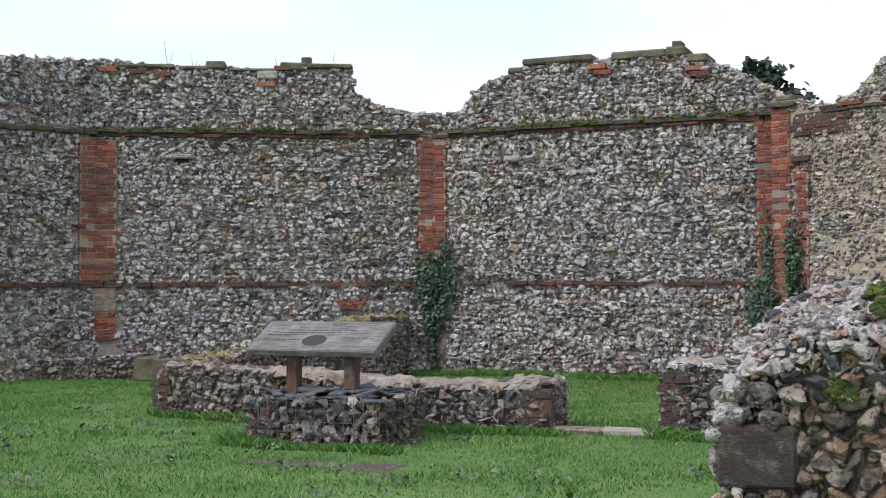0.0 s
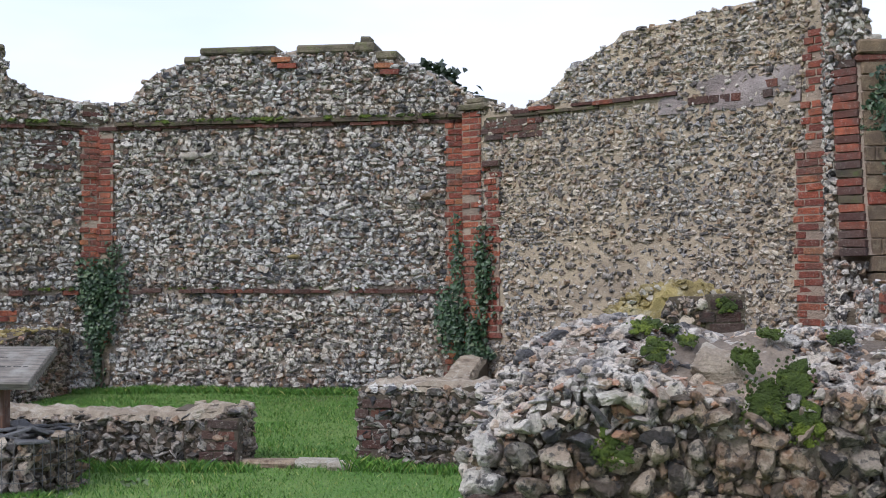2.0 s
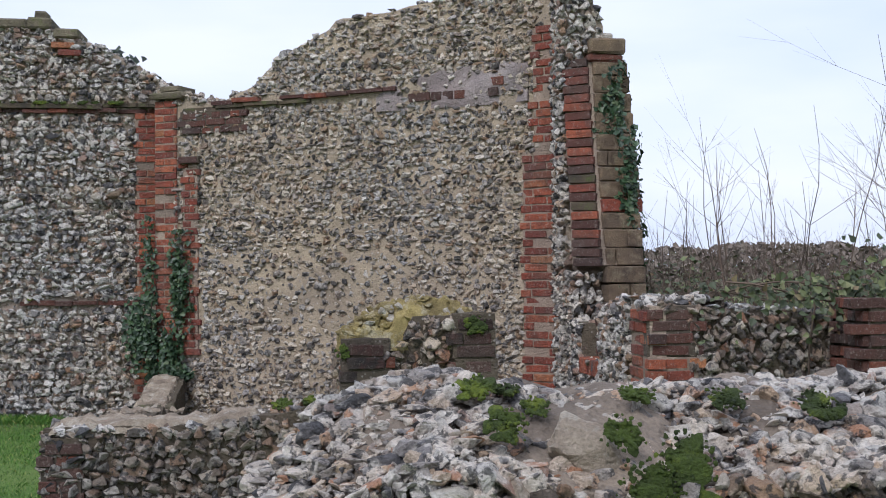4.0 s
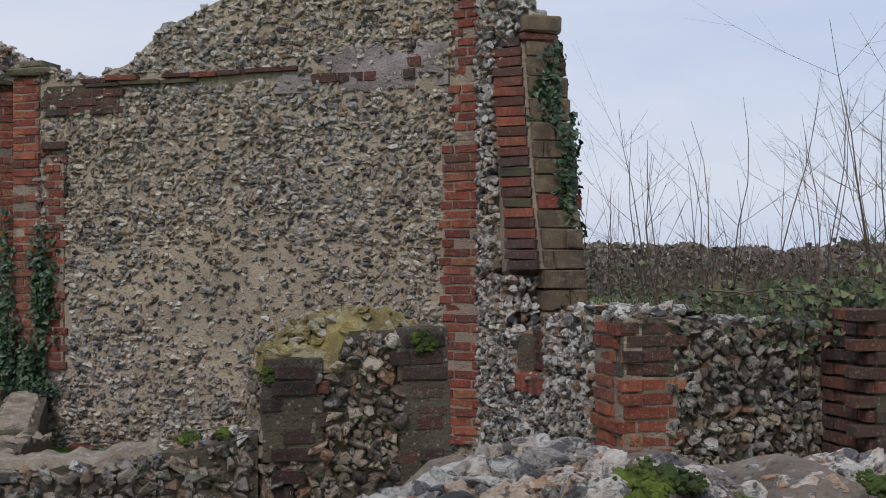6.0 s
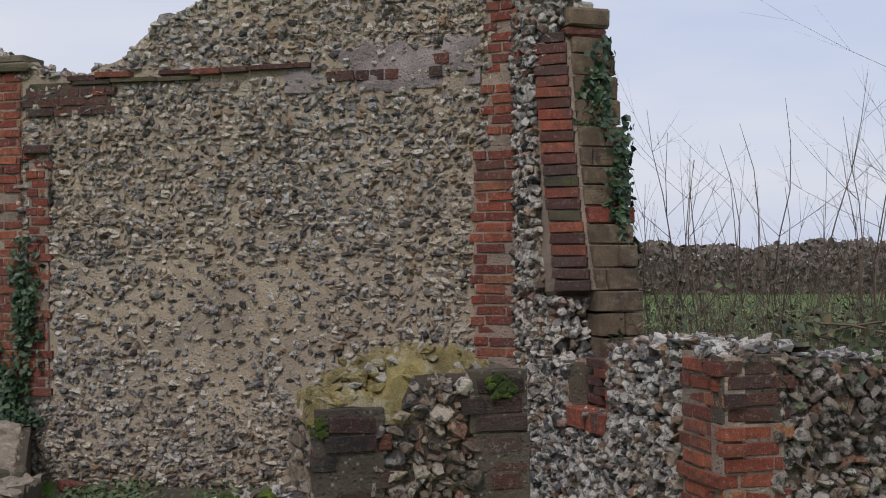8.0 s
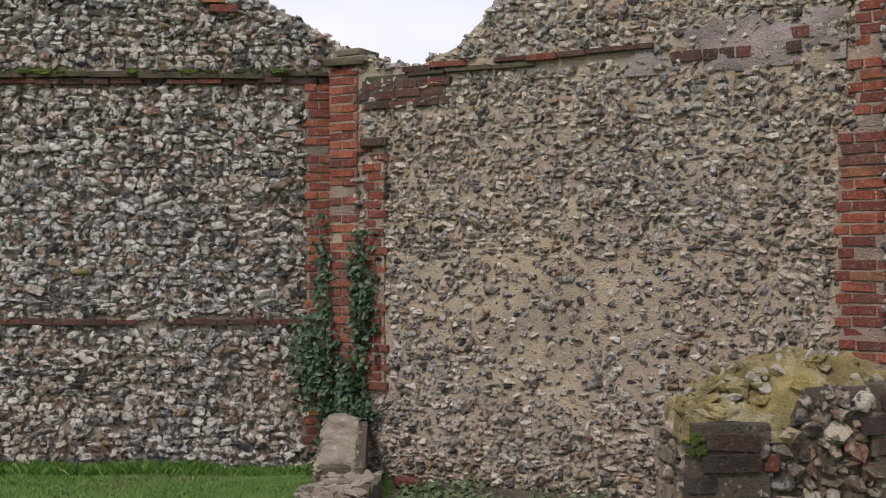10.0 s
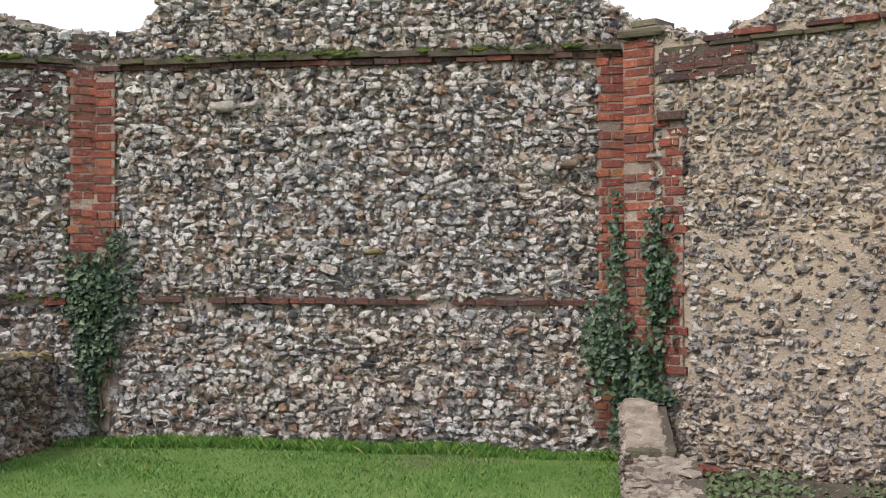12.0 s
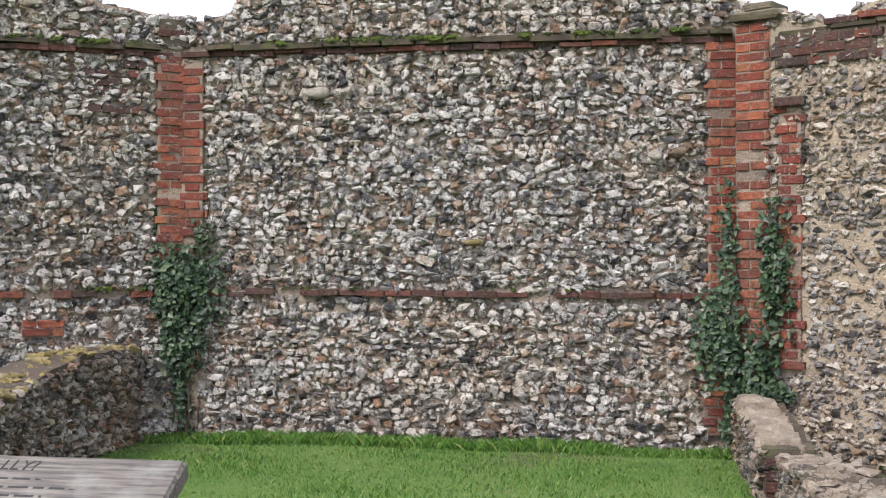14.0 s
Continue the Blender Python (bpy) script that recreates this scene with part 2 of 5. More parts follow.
OAK = wood_material("weathered_oak", (0.2, 0.175, 0.145), (0.07, 0.062, 0.056))
POST = wood_material("stained_post", (0.15, 0.075, 0.045), (0.07, 0.038, 0.026), (30.0, 30.0, 2.0))
INK = Nodes("dark_lettering").done((0.03, 0.028, 0.025), 0.8)
WIRE = Nodes("gabion_wire").done((0.16, 0.16, 0.16), 0.55, metal=0.6)
HOLE = Nodes("dark_socket").done((0.015, 0.013, 0.012), 1.0)
SLATE = stone_material("stacked_slate", (0.2, 0.2, 0.2), (0.1, 0.1, 0.105), (0.3, 0.28, 0.24), 0.5)
DRY_LEAF = leaf_material("dead_leaves", [(0.0, (0.12, 0.06, 0.03)), (1.0, (0.22, 0.12, 0.06))], 0.8)
SOIL = mortar_material("bare_soil", (0.14, 0.11, 0.07), (0.08, 0.065, 0.045), (0.1, 0.1, 0.05))


# ---- mesh tools ----
rng = np.random.default_rng(7)


def held(ob, parent):
    """Makes ob a part of parent, with its own pose still given in the world's metres."""
    if parent:
        ob.parent = parent
        ob.matrix_parent_inverse = parent.matrix_basis.inverted()
    return ob


def part(name, bm, material, parent=None, label=""):
    me = bpy.data.meshes.new(name)
    if isinstance(bm, tuple):
        verts, faces = bm
        me.from_pydata(verts, [], faces)
    else:
        bm.to_mesh(me)
        bm.free()
    me.materials.append(material)
    ob = held(new(name, me), parent)
    if label:
        ob["label"] = label
    return ob


def thing(name, label, category, group="", kind="", at=(0, 0, 0)):
    ob = new(name)
    ob.location = at
    ob.empty_display_size = 0.2
    return tagged(ob, label, category, group, kind)


def mesh_arrays(name, verts, loops, size, material, parent=None, smooth=False):
    """A mesh from arrays, with faces of one size."""
    me = bpy.data.meshes.new(name)
    n = len(loops) // size
    me.vertices.add(len(verts))
    me.vertices.foreach_set("co", np.asarray(verts, np.float32).ravel())
    me.loops.add(len(loops))
    me.loops.foreach_set("vertex_index", np.asarray(loops, np.int32))
    me.polygons.add(n)
    me.polygons.foreach_set("loop_start", np.arange(n, dtype=np.int32) * size)
    me.polygons.foreach_set("use_smooth", np.full(n, smooth))
    me.update(calc_edges=True)
    me.materials.append(material)
    return held(new(name, me), parent)


def knapped(level, seed):
    """One flint: a ball with its sides struck off by a few planes, as unit vertices and triangles."""
    r = np.random.default_rng(seed)
    bm = bmesh.new()
    bmesh.ops.create_icosphere(bm, subdivisions=level, radius=1.0)
    v = np.array([p.co[:] for p in bm.verts])
    f = np.array([[p.index for p in t.verts] for t in bm.faces])
    bm.free()
    n = r.normal(size=(15, 3))
    n /= np.linalg.norm(n, axis=1)[:, None]
    h = r.uniform(0.34, 0.68, 15)
    reach = np.min(np.where(v @ n.T > 0.05, h / np.maximum(v @ n.T, 0.05), 9), axis=1)
    v = v * np.minimum(1.0, reach)[:, None]
    v += 0.06 * np.array([[noise.noise(Vector(p) * 2.6 + Vector((seed, k, 0))) for k in (3, 11, 19)] for p in v])
    v *= 1 - 0.1 * np.array([abs(noise.noise(Vector(p) * 5.2 + Vector((0, seed, 0)))) for p in v])[:, None]
    return v / np.abs(v).max(0), f


def split_flint(points, seed):
    """A small flint broken on all sides: the hull of a few points on a squarish ball."""
    r = np.random.default_rng(seed)
    p = r.normal(size=(points, 3))
    p /= (np.abs(p) ** 3.2).sum(1)[:, None] ** (1 / 3.2)
    p *= r.uniform(0.82, 1.0, (points, 1))
    bm = bmesh.new()
    for q in p:
        bm.verts.new(q)
    got = bmesh.ops.convex_hull(bm, input=bm.verts[:])
    bmesh.ops.delete(bm, geom=list({g for g in got["geom_interior"] + got["geom_unused"] if isinstance(g, bmesh.types.BMVert)}), context="VERTS")
    bmesh.ops.triangulate(bm, faces=bm.faces[:])
    bm.verts.index_update()
    v = np.array([q.co[:] for q in bm.verts])
    f = np.array([[q.index for q in t.verts] for t in bm.faces])
    bm.free()
    return v / np.abs(v).max(0), f


LUMPS = [knapped(1, 20 + k) for k in range(4)]
STONES = [split_flint(9 + k % 6, 200 + k) for k in range(30)]
FINE = [knapped(3, 50 + k) for k in range(14)]
SHARP = [knapped(4, 80 + k) for k in range(12)]


def turned(axes_n, lean, twist):
    """The three axes (along, up, out) of a stone on a face with that outward normal."""
    n = np.array(axes_n, float)
    up = np.array((0, 0, 1.0)) if abs(n[2]) < 0.9 else np.array((0, 1.0, 0))
    along = np.cross(up, n)
    along /= np.linalg.norm(along)
    up = np.cross(n, along)
    a = along * math.cos(lean) + up * math.sin(lean)
    u = np.cross(n, a)
    m = np.array([a, u, n]).T
    c, s = math.cos(twist), math.sin(twist)
    return m @ np.array([[c, 0, s], [0, 1, 0], [-s, 0, c]])


def stones(name, placed, material, parent, kinds=None, single=0, near=None, smooth=False, plain=None):
    """placed: rows of place, axes, half sizes. The nearest to the point near are objects of their own, the rest one mesh."""
    kinds = kinds or STONES
    if near is not None and single:
        placed = sorted(placed, key=lambda p: (p[0][0] - near[0]) ** 2 + (p[0][1] - near[1]) ** 2 + (p[0][2] - near[2]) ** 2)
    own, rest = placed[:single], placed[single:]
    shared = []
    for v, f in kinds if own else ():
        me = bpy.data.meshes.new(name)
        me.from_pydata(v.tolist(), [], f.tolist())
        me.materials.append(material)
        me.polygons.foreach_set("use_smooth", np.full(len(f), smooth))
        shared.append(me)
    for p, axes, half in own:
        ob = new(name, shared[int(rng.integers(len(shared)))])
        m = np.eye(4)
        m[:3, :3], m[:3, 3] = axes * np.array(half), p
        ob.matrix_basis = Matrix(m.tolist())
        held(ob, parent)
    if rest:
        kinds = plain or kinds
        vs, fs, base = [], [], 0
        for p, axes, half in rest:
            v, f = kinds[int(rng.integers(len(kinds)))]
            vs.append((v * half) @ axes.T + p)
            fs.append(f + base)
            base += len(v)
        ob = mesh_arrays(name + "_mass", np.concatenate(vs), np.concatenate(fs).ravel(), 3, material, parent, smooth)
        ob["kind"] = "stuff"


def block(half, bevel=0.006, rough=0.003, seed=0):
    """A chamfered, slightly uneven block about the origin."""
    bm = bmesh.new()
    bmesh.ops.create_cube(bm, size=2.0)
    for v in bm.verts:
        v.co = Vector((v.co.x * half[0], v.co.y * half[1], v.co.z * half[2]))
    bmesh.ops.bevel(bm, geom=bm.edges[:], offset=min(bevel, min(half) * 0.6), segments=1, affect="EDGES")
    for k, v in enumerate(bm.verts):
        v.co += Vector([noise.noise(v.co * 40 + Vector((seed + 7 * a, k * 0.37, 0))) for a in range(3)]) * rough
    return bm


BRICK_SHAPES = []
for kk in range(5):
    bm0 = block((0.5, 0.5, 0.5), 0.05, 0.05, kk * 3.1)
    me0 = bpy.data.meshes.new("brick")
    bm0.to_mesh(me0)
    bm0.free()
    BRICK_SHAPES.append(me0)
SHAPES_OF = {}


def brick(parent, centre, size, angle, material, name="brick"):
    """One brick, size along, deep, high, turned about the upright by angle."""
    if material.name not in SHAPES_OF:
        SHAPES_OF[material.name] = [m.copy() for m in BRICK_SHAPES]
        for m in SHAPES_OF[material.name]:
            m.materials.clear()
            m.materials.append(material)
    ob = new(name, SHAPES_OF[material.name][int(rng.integers(5))])
    ob.matrix_basis = Matrix.Translation(centre) @ Matrix.Rotation(angle + rng.normal(0, 0.025), 4, "Z") @ Matrix.Rotation(rng.normal(0, 0.02), 4, "Y") @ Matrix.Diagonal((*size, 1))
    return held(ob, parent)


class Face:
    """A wall's outer face in plan: points from left to right for one who stands before it."""

    def __init__(self, *points):
        self.p = np.array(points, float)
        self.d = np.diff(self.p, axis=0)
        self.len = np.linalg.norm(self.d, axis=1)
        self.at = np.r_[0, np.cumsum(self.len)]
        self.length = self.at[-1]

    def way(self, s):
        k = int(np.clip(np.searchsorted(self.at, s) - 1, 0, len(self.len) - 1))
        return k, self.d[k] / self.len[k]

    def normal(self, s):
        _, d = self.way(s)
        return np.array((d[1], -d[0], 0.0))

    def angle(self, s):
        _, d = self.way(s)
        return math.atan2(d[1], d[0])

    def __call__(self, s, z, off=0.0):
        k, d = self.way(s)
        q = self.p[k] + d * (s - self.at[k])
        n = self.normal(s)
        return np.array((q[0] + n[0] * off, q[1] + n[1] * off, z))


def profile(pairs):
    xs, zs = zip(*pairs)
    return lambda s: float(np.interp(s, xs, zs))


def core(name, face, top, bottom, thick, material, parent, step=0.07, recess=0.012, wobble=0.012, ragged=0.02, slope=0.0):
    """The mortar body of a wall: an uneven front, a ragged top, ends and back."""
    ns = max(4, int(face.length / step))
    ss = np.linspace(0, face.length, ns + 1)
    highest = max(top(s) for s in ss)
    nz = max(3, int((highest - bottom) / step))
    nt = max(2, int(thick / 0.12))
    verts, faces = [], []
    ring = nz + 1 + nt + 1
    for s in ss:
        t = top(s) + ragged * noise.noise(Vector((s * 6, 3.3, face.length)))
        for k in range(nz + 1):
            z = bottom + (t - slope - bottom) * k / nz
            verts.append(face(s, z, -recess + wobble * noise.noise(Vector((s * 5, z * 5, face.length)))))
        for k in range(1, nt + 1):
            o = recess + (thick - recess) * k / nt
            verts.append(face(s, t - slope * max(0.0, 1 - o / 0.4) + ragged * noise.noise(Vector((s * 7, k * 1.7, 9))), -o))
        verts.append(face(s, bottom, -thick))
    for a in range(ns):
        for k in range(ring - 1):
            i = a * ring + k
            faces.append((i, i + ring, i + ring + 1, i + 1))
    faces.append(tuple(range(ring)))
    faces.append(tuple(reversed(range(ns * ring, (ns + 1) * ring))))
    ob = part(name, ([tuple(v) for v in verts], faces), material, parent)
    return ob


def coursed(face, top, bottom, rule, course=0.062, width=(0.06, 0.15), depth=0.035, proud=0.006, seed=1, sunk=0.45, lean=0.3):
    """Rows of flints on a face. rule(s, z) gives the share of stones that show there, 0 for none."""
    r = np.random.default_rng(seed)
    placed, z = [], bottom + course * 0.4
    peak = max(top(s) for s in np.linspace(0, face.length, 60))
    while z < peak + 0.02:
        high = course * r.uniform(0.75, 1.3)
        s = r.uniform(0, 0.05)
        while s < face.length:
            w = r.uniform(*width) * (1.0 if r.random() > 0.08 else 1.5)
            mid = s + w / 2
            zz = z + high / 2 + 0.018 * noise.noise(Vector((mid * 1.3, z * 0.7, seed))) + r.normal(0, course * 0.17)
            if mid < face.length and zz < top(mid) - 0.01 and r.random() < rule(mid, zz):
                half = np.array((w * 0.5 * r.uniform(0.95, 1.2), high * 0.5 * r.uniform(0.85, 1.5), depth * r.uniform(0.7, 1.3)))
                placed.append((face(mid, zz, proud - half[2] * sunk + r.normal(0, 0.007)), turned(face.normal(mid), r.normal(0.04, lean), r.normal(0, 0.25)), half))
            s += w + r.uniform(-0.004, 0.012)
        z += high * 0.97
    return placed


def topping(face, top, thick, size=(0.04, 0.1), density=60, sink=0.3, seed=5, lo=0.0, hi=None, slope=0.0):
    """Loose-looking stones bedded in a wall's top."""
    r = np.random.default_rng(seed)
    placed = []
    hi = hi or face.length
    for _ in range(int((hi - lo) * thick * density)):
        s, o = r.uniform(lo, hi), r.uniform(-thick, 0.0)
        half = np.array((r.uniform(*size), r.uniform(*size) * 0.75, r.uniform(*size) * 0.5))
        n = np.array((r.normal(0, 0.22), r.normal(0, 0.22), 1.0))
        n /= np.linalg.norm(n)
        placed.append((face(s, top(s) - slope * max(0.0, 1 + o / 0.4) + half[2] * (0.5 - sink), o), turned(n, r.uniform(0, 6.28), r.normal(0, 0.25)), half))
    return placed


def pier(parent, face, s0, s1, z0, z1, material, proud=0.02, course=0.068, ragged=0.0, seed=3, skip=0.0, deep=0.1, bed_in=True, bed_deep=0.05):
    """Brick courses between s0 and s1 of a face, with toothed sides."""
    r = np.random.default_rng(seed)
    if skip < 0.3 and bed_in:
        bed = part("mortar_joints", block(((s1 - s0) / 2 + ragged * 0.3, bed_deep, (z1 - z0) / 2), 0.004, 0.004, seed), MORTAR_DARK if material in (BRICK_DARK, SOOTY) else JOINT, parent)
        bed.matrix_basis = Matrix.Translation(face((s0 + s1) / 2, (z0 + z1) / 2, proud - 0.009 - bed_deep)) @ Matrix.Rotation(face.angle((s0 + s1) / 2), 4, "Z")
    z, row = z0, 0
    while z + course * 0.5 < z1:
        a, b = s0 - (ragged if row % 2 else 0) * r.uniform(0.3, 1), s1 + (ragged if row % 2 == 0 else 0) * r.uniform(0.3, 1)
        s = a
        first = True
        while s < b - 0.03:
            w = 0.215 if (row % 2 == 0) == first else 0.105
            first = False
            w = min(w, b - s)
            if w > 0.03 and r.random() > skip:
                c = face(s + w / 2, z + course / 2 + r.normal(0, 0.002), proud - deep / 2 + r.normal(0, 0.005))
                brick(parent, c, (w - 0.011, deep, course - 0.013), face.angle(s + w / 2), material)
            s += w
        z += course
        row += 1


def leaves(name, places, normals, size, material, parent=None, seed=2):
    """Many small pointed leaves, two triangles each."""
    r = np.random.default_rng(seed)
    n = len(places)
    p, nn = np.asarray(places, float), np.asarray(normals, float)
    nn = nn + r.normal(0, 0.45, (n, 3))
    nn /= np.linalg.norm(nn, axis=1)[:, None]
    d = np.cross(nn, r.normal(size=(n, 3)))
    d /= np.linalg.norm(d, axis=1)[:, None]
    e = np.cross(nn, d)
    k = (size * r.uniform(0.6, 1.3, n))[:, None]
    v = np.stack([p - d * k * 0.55, p + e * k * 0.5 - d * k * 0.2 + nn * k * 0.12, p + d * k * 0.7, p - e * k * 0.5 - d * k * 0.2 + nn * k * 0.12], 1).reshape(-1, 3)
    q = (np.arange(n)[:, None] * 4 + np.array([0, 1, 2, 3])[None]).ravel()
    ob = mesh_arrays(name, v, q, 4, material, parent)
    return ob


def stalks(name, lines, material, parent=None, sides=5):
    """Tapered twigs: each line is a list of points and a list of radii; one mesh."""
    vs, fs = [], []
    for pts, radii in lines:
        base = len(vs)
        for i, (q, rad) in enumerate(zip(pts, radii)):
            d = Vector(pts[min(i + 1, len(pts) - 1)]) - Vector(pts[max(i - 1, 0)])
            a = d.orthogonal().normalized() if d.length else Vector((1, 0, 0))
            b = d.normalized().cross(a)
            for k in range(sides):
                w = 2 * math.pi * k / sides
                vs.append(tuple(Vector(q) + (a * math.cos(w) + b * math.sin(w)) * rad))
        for i in range(len(pts) - 1):
            for k in range(sides):
                fs.append((base + i * sides + k, base + i * sides + (k + 1) % sides, base + (i + 1) * sides + (k + 1) % sides, base + (i + 1) * sides + k))
    return part(name, (vs, fs), material, parent)


# ---- ground ----
def lie(x, y):
    """The height of the ground."""
    return -0.035 + 0.03 * noise.noise(Vector((x * 0.35, y * 0.35, 0))) + 0.012 * noise.noise(Vector((x * 1.7, y * 1.7, 4)))


gx = np.r_[-3000, -400, -60, -20, np.arange(-10, 14.01, 0.25), 20, 60, 400, 3000]
gy = np.r_[-3000, -400, -60, -25, np.arange(-16, 6.01, 0.25), 15, 60, 400, 3000]
gv = [(x, y, lie(x, y) if abs(x) < 60 and abs(y) < 60 else -0.3) for y in gy for x in gx]
gf = [(j * len(gx) + i, j * len(gx) + i + 1, (j + 1) * len(gx) + i + 1, (j + 1) * len(gx) + i) for j in range(len(gy) - 1) for i in range(len(gx) - 1)]
ground = tagged(part("ground", (gv, gf), TURF), "uneven green lawn inside the ruin", "ground", kind="structure")


def sheet(name, x0, x1, y0, y1, material, label, lift=0.008):
    """A bare patch that lies on the turf with a wandering edge."""
    nx, ny = int((x1 - x0) / 0.12), int((y1 - y0) / 0.12)
    v = []
    for j in range(ny + 1):
        for i in range(nx + 1):
            x, y = x0 + (x1 - x0) * i / nx, y0 + (y1 - y0) * j / ny
            edge = min(i, nx - i, j, ny - j) / 3 + 0.9 * noise.noise(Vector((x * 1.6, y * 1.6, 7)))
            v.append((x, y, lie(x, y) + (lift if edge > 0.3 else -0.03)))
    f = [(j * (nx + 1) + i, j * (nx + 1) + i + 1, (j + 1) * (nx + 1) + i + 1, (j + 1) * (nx + 1) + i) for j in range(ny) for i in range(nx)]
    return tagged(part(name, (v, f), material), label, "soil", kind="structure")


sheet("bare_soil", 4.3, 7.3, -4.9, -0.3, SOIL, "bare soil with weeds below the flint wall")
sheet("worn_turf", 1.5, 2.9, -7.3, -6.75, SOIL, "worn earth in the lawn before the sign")

# ---- the bays of the great wall ----
P0 = Face((-6.2, -6.2), (-3.72, -2.0))
P1 = Face((-3.8, -2.06), (-0.16, 0.02))
P2 = Face((-0.24, 0.0), (4.1, 0.0))
P3 = Face((3.95, -0.14), (5.22, -0.9), (6.76, -1.72), (7.1, -2.0), (7.33, -2.2))
top0 = profile([(0, 3.6), (3, 3.7), (4.9, 3.78)])
top1 = profile([(0, 3.72), (0.05, 3.8), (1.0, 3.72), (2.2, 3.7), (3.14, 3.72), (3.2, 3.42), (3.55, 3.25), (4.2, 3.17)])
top2 = profile([(0, 3.15), (0.3, 3.16), (0.42, 3.2), (0.55, 3.38), (0.7, 3.5), (1.05, 3.6), (1.25, 3.68), (2.3, 3.69), (3.2, 3.66), (3.45, 3.57), (3.88, 3.38), (4.34, 3.1)])
top3 = profile([(0, 3.06), (0.45, 2.98), (0.6, 2.89), (0.85, 2.95), (1.03, 3.0), (1.29, 3.21), (1.54, 3.36), (1.82, 3.46), (1.92, 3.55), (2.27, 3.57), (2.84, 3.63), (3.2, 3.66), (4.2, 3.74)])


def cut(*boxes, share=0.97):
    return lambda s, z: 0.0 if any(a < s < b and c < z < d for a, b, c, d in boxes) else share


def bay(name, face, top, label, mortar, rule, near, seed, course=0.05, width=(0.045, 0.13), thick=0.5, sunk=0.4, tops=70, recess=0.026, flint=FLINT, galleting=0.5):
    wall = tagged(core(name, face, top, -0.25, thick, mortar, None, recess=recess), label, "wall", kind="structure")
    placed = coursed(face, top, -0.1, rule, course=course, width=width, depth=0.027, seed=seed, sunk=sunk, lean=0.17)
    stones("flint", placed, flint, wall, single=250, near=near)
    # Slivers pressed into the joints, and the loose stones of the top.
    small = coursed(face, top, -0.1, lambda s, z: galleting * rule(s, z), course=course * 0.62, width=(0.018, 0.05), depth=0.025, proud=-0.008, seed=seed + 500, sunk=sunk, lean=0.35)
    stones("sliver", small + topping(face, top, thick * 0.8, size=(0.03, 0.08), density=tops, seed=seed + 1), flint, wall)
    return wall


UP, LOW = (0, 9, 2.86, 2.95), (0, 9, 1.04, 1.1)
wall_0 = bay("wall_west", P0, top0, "tall ruined flint wall with a ragged top", MORTAR, cut(UP, LOW, (4.62, 5, 1.1, 2.86)), (-4, -3, 1), 11)
wall_1 = bay("wall_north_1", P1, top1, "tall ruined flint wall with mossy string course and broken coping", MORTAR,
             cut(UP, LOW, (0, 0.34, 0.2, 2.8), (3.96, 4.3, 1.3, 2.84), (0.98, 1.2, 2.54, 2.62)), (-1.5, -1, 1.5), 12)
wall_2 = bay("wall_north_2", P2, top2, "tall ruined flint wall between two brick piers", MORTAR,
             cut(UP, LOW, (0, 0.23, 1.25, 2.84), (0, 0.2, 0.1, 0.7), (3.99, 4.4, 0, 3), (0.94, 1.1, 0.25, 0.35)), (2, 0, 1.5), 13)


def sparse(s, z):
    """The third bay: mortar shows below the middle, flints stand close above and at the foot."""
    if (z < 2.3 and s > 3.64 and z > 0.2) or (s < 0.2 and z < 2.9) or (0.3 <= s < 0.5 and 0.55 < z < 1.2) or (2.84 < z < 2.92 and s < 2.5) or (3.84 < s and z > 2.3):
        return 0.0
    if 2.4 < s < 3.7 and 2.74 < z < 3.0:
        return 0.5
    if 2.2 < s < 3.75 and 2.66 < z < 2.74:
        return 0.7
    bare = math.exp(-(((s - 1.9) / 1.1) ** 2 + ((z - 1.15) / 0.6) ** 2)) + 0.4 * math.exp(-(((s - 0.9) / 0.3) ** 2 + ((z - 0.35) / 0.2) ** 2))
    return 0.97 - 0.66 * min(1.0, bare) + 0.25 * noise.noise(Vector((s * 2, z * 2, 2)))


wall_3 = bay("wall_north_3", P3, top3, "tall ruined flint wall with bare sandy mortar", MORTAR_TAN, sparse, (5.5, -1, 1.5), 14, course=0.04, width=(0.032, 0.09), sunk=0.62, recess=0.011, flint=FLINT_TAN, galleting=0.45)

# Brick piers and string courses of the bays.
pier(wall_0, P0, 4.66, 4.86, 1.12, 2.8, BRICK, ragged=0.04, seed=20)
pier(wall_1, P1, 0.0, 0.31, 1.12, 2.8, BRICK, ragged=0.04, seed=21)
pier(wall_1, P1, 0.02, 0.31, 0.75, 1.04, BRICK_PALE, ragged=0.02, seed=22)
pier(wall_1, P1, 0.02, 0.3, 0.4, 0.75, BRICK, ragged=0.02, seed=23)
pier(wall_1, P1, 3.99, 4.18, 1.25, 2.85, BRICK, ragged=0.06, seed=24)
pier(wall_1, P1, 3.5, 3.85, 2.35, 2.85, BRICK_DARK, ragged=0.1, seed=25, skip=0.45, proud=0.012)
pier(wall_1, P1, 3.0, 3.3, 0.75, 0.88, BRICK, seed=26)
pier(wall_1, P1, 4.0, 4.2, 2.95, 3.16, BRICK_DARK, ragged=0.05, seed=27, skip=0.2)
pier(wall_2, P2, 0.02, 0.2, 1.5, 2.85, BRICK, ragged=0.07, seed=28)
pier(wall_2, P2, 0.02, 0.17, 1.1, 1.5, BRICK_PALE, ragged=0.05, seed=29, skip=0.15, proud=0.012)
pier(wall_2, P2, 0.04, 0.17, 0.05, 0.5, BRICK_PALE, ragged=0.03, seed=30, skip=0.1)
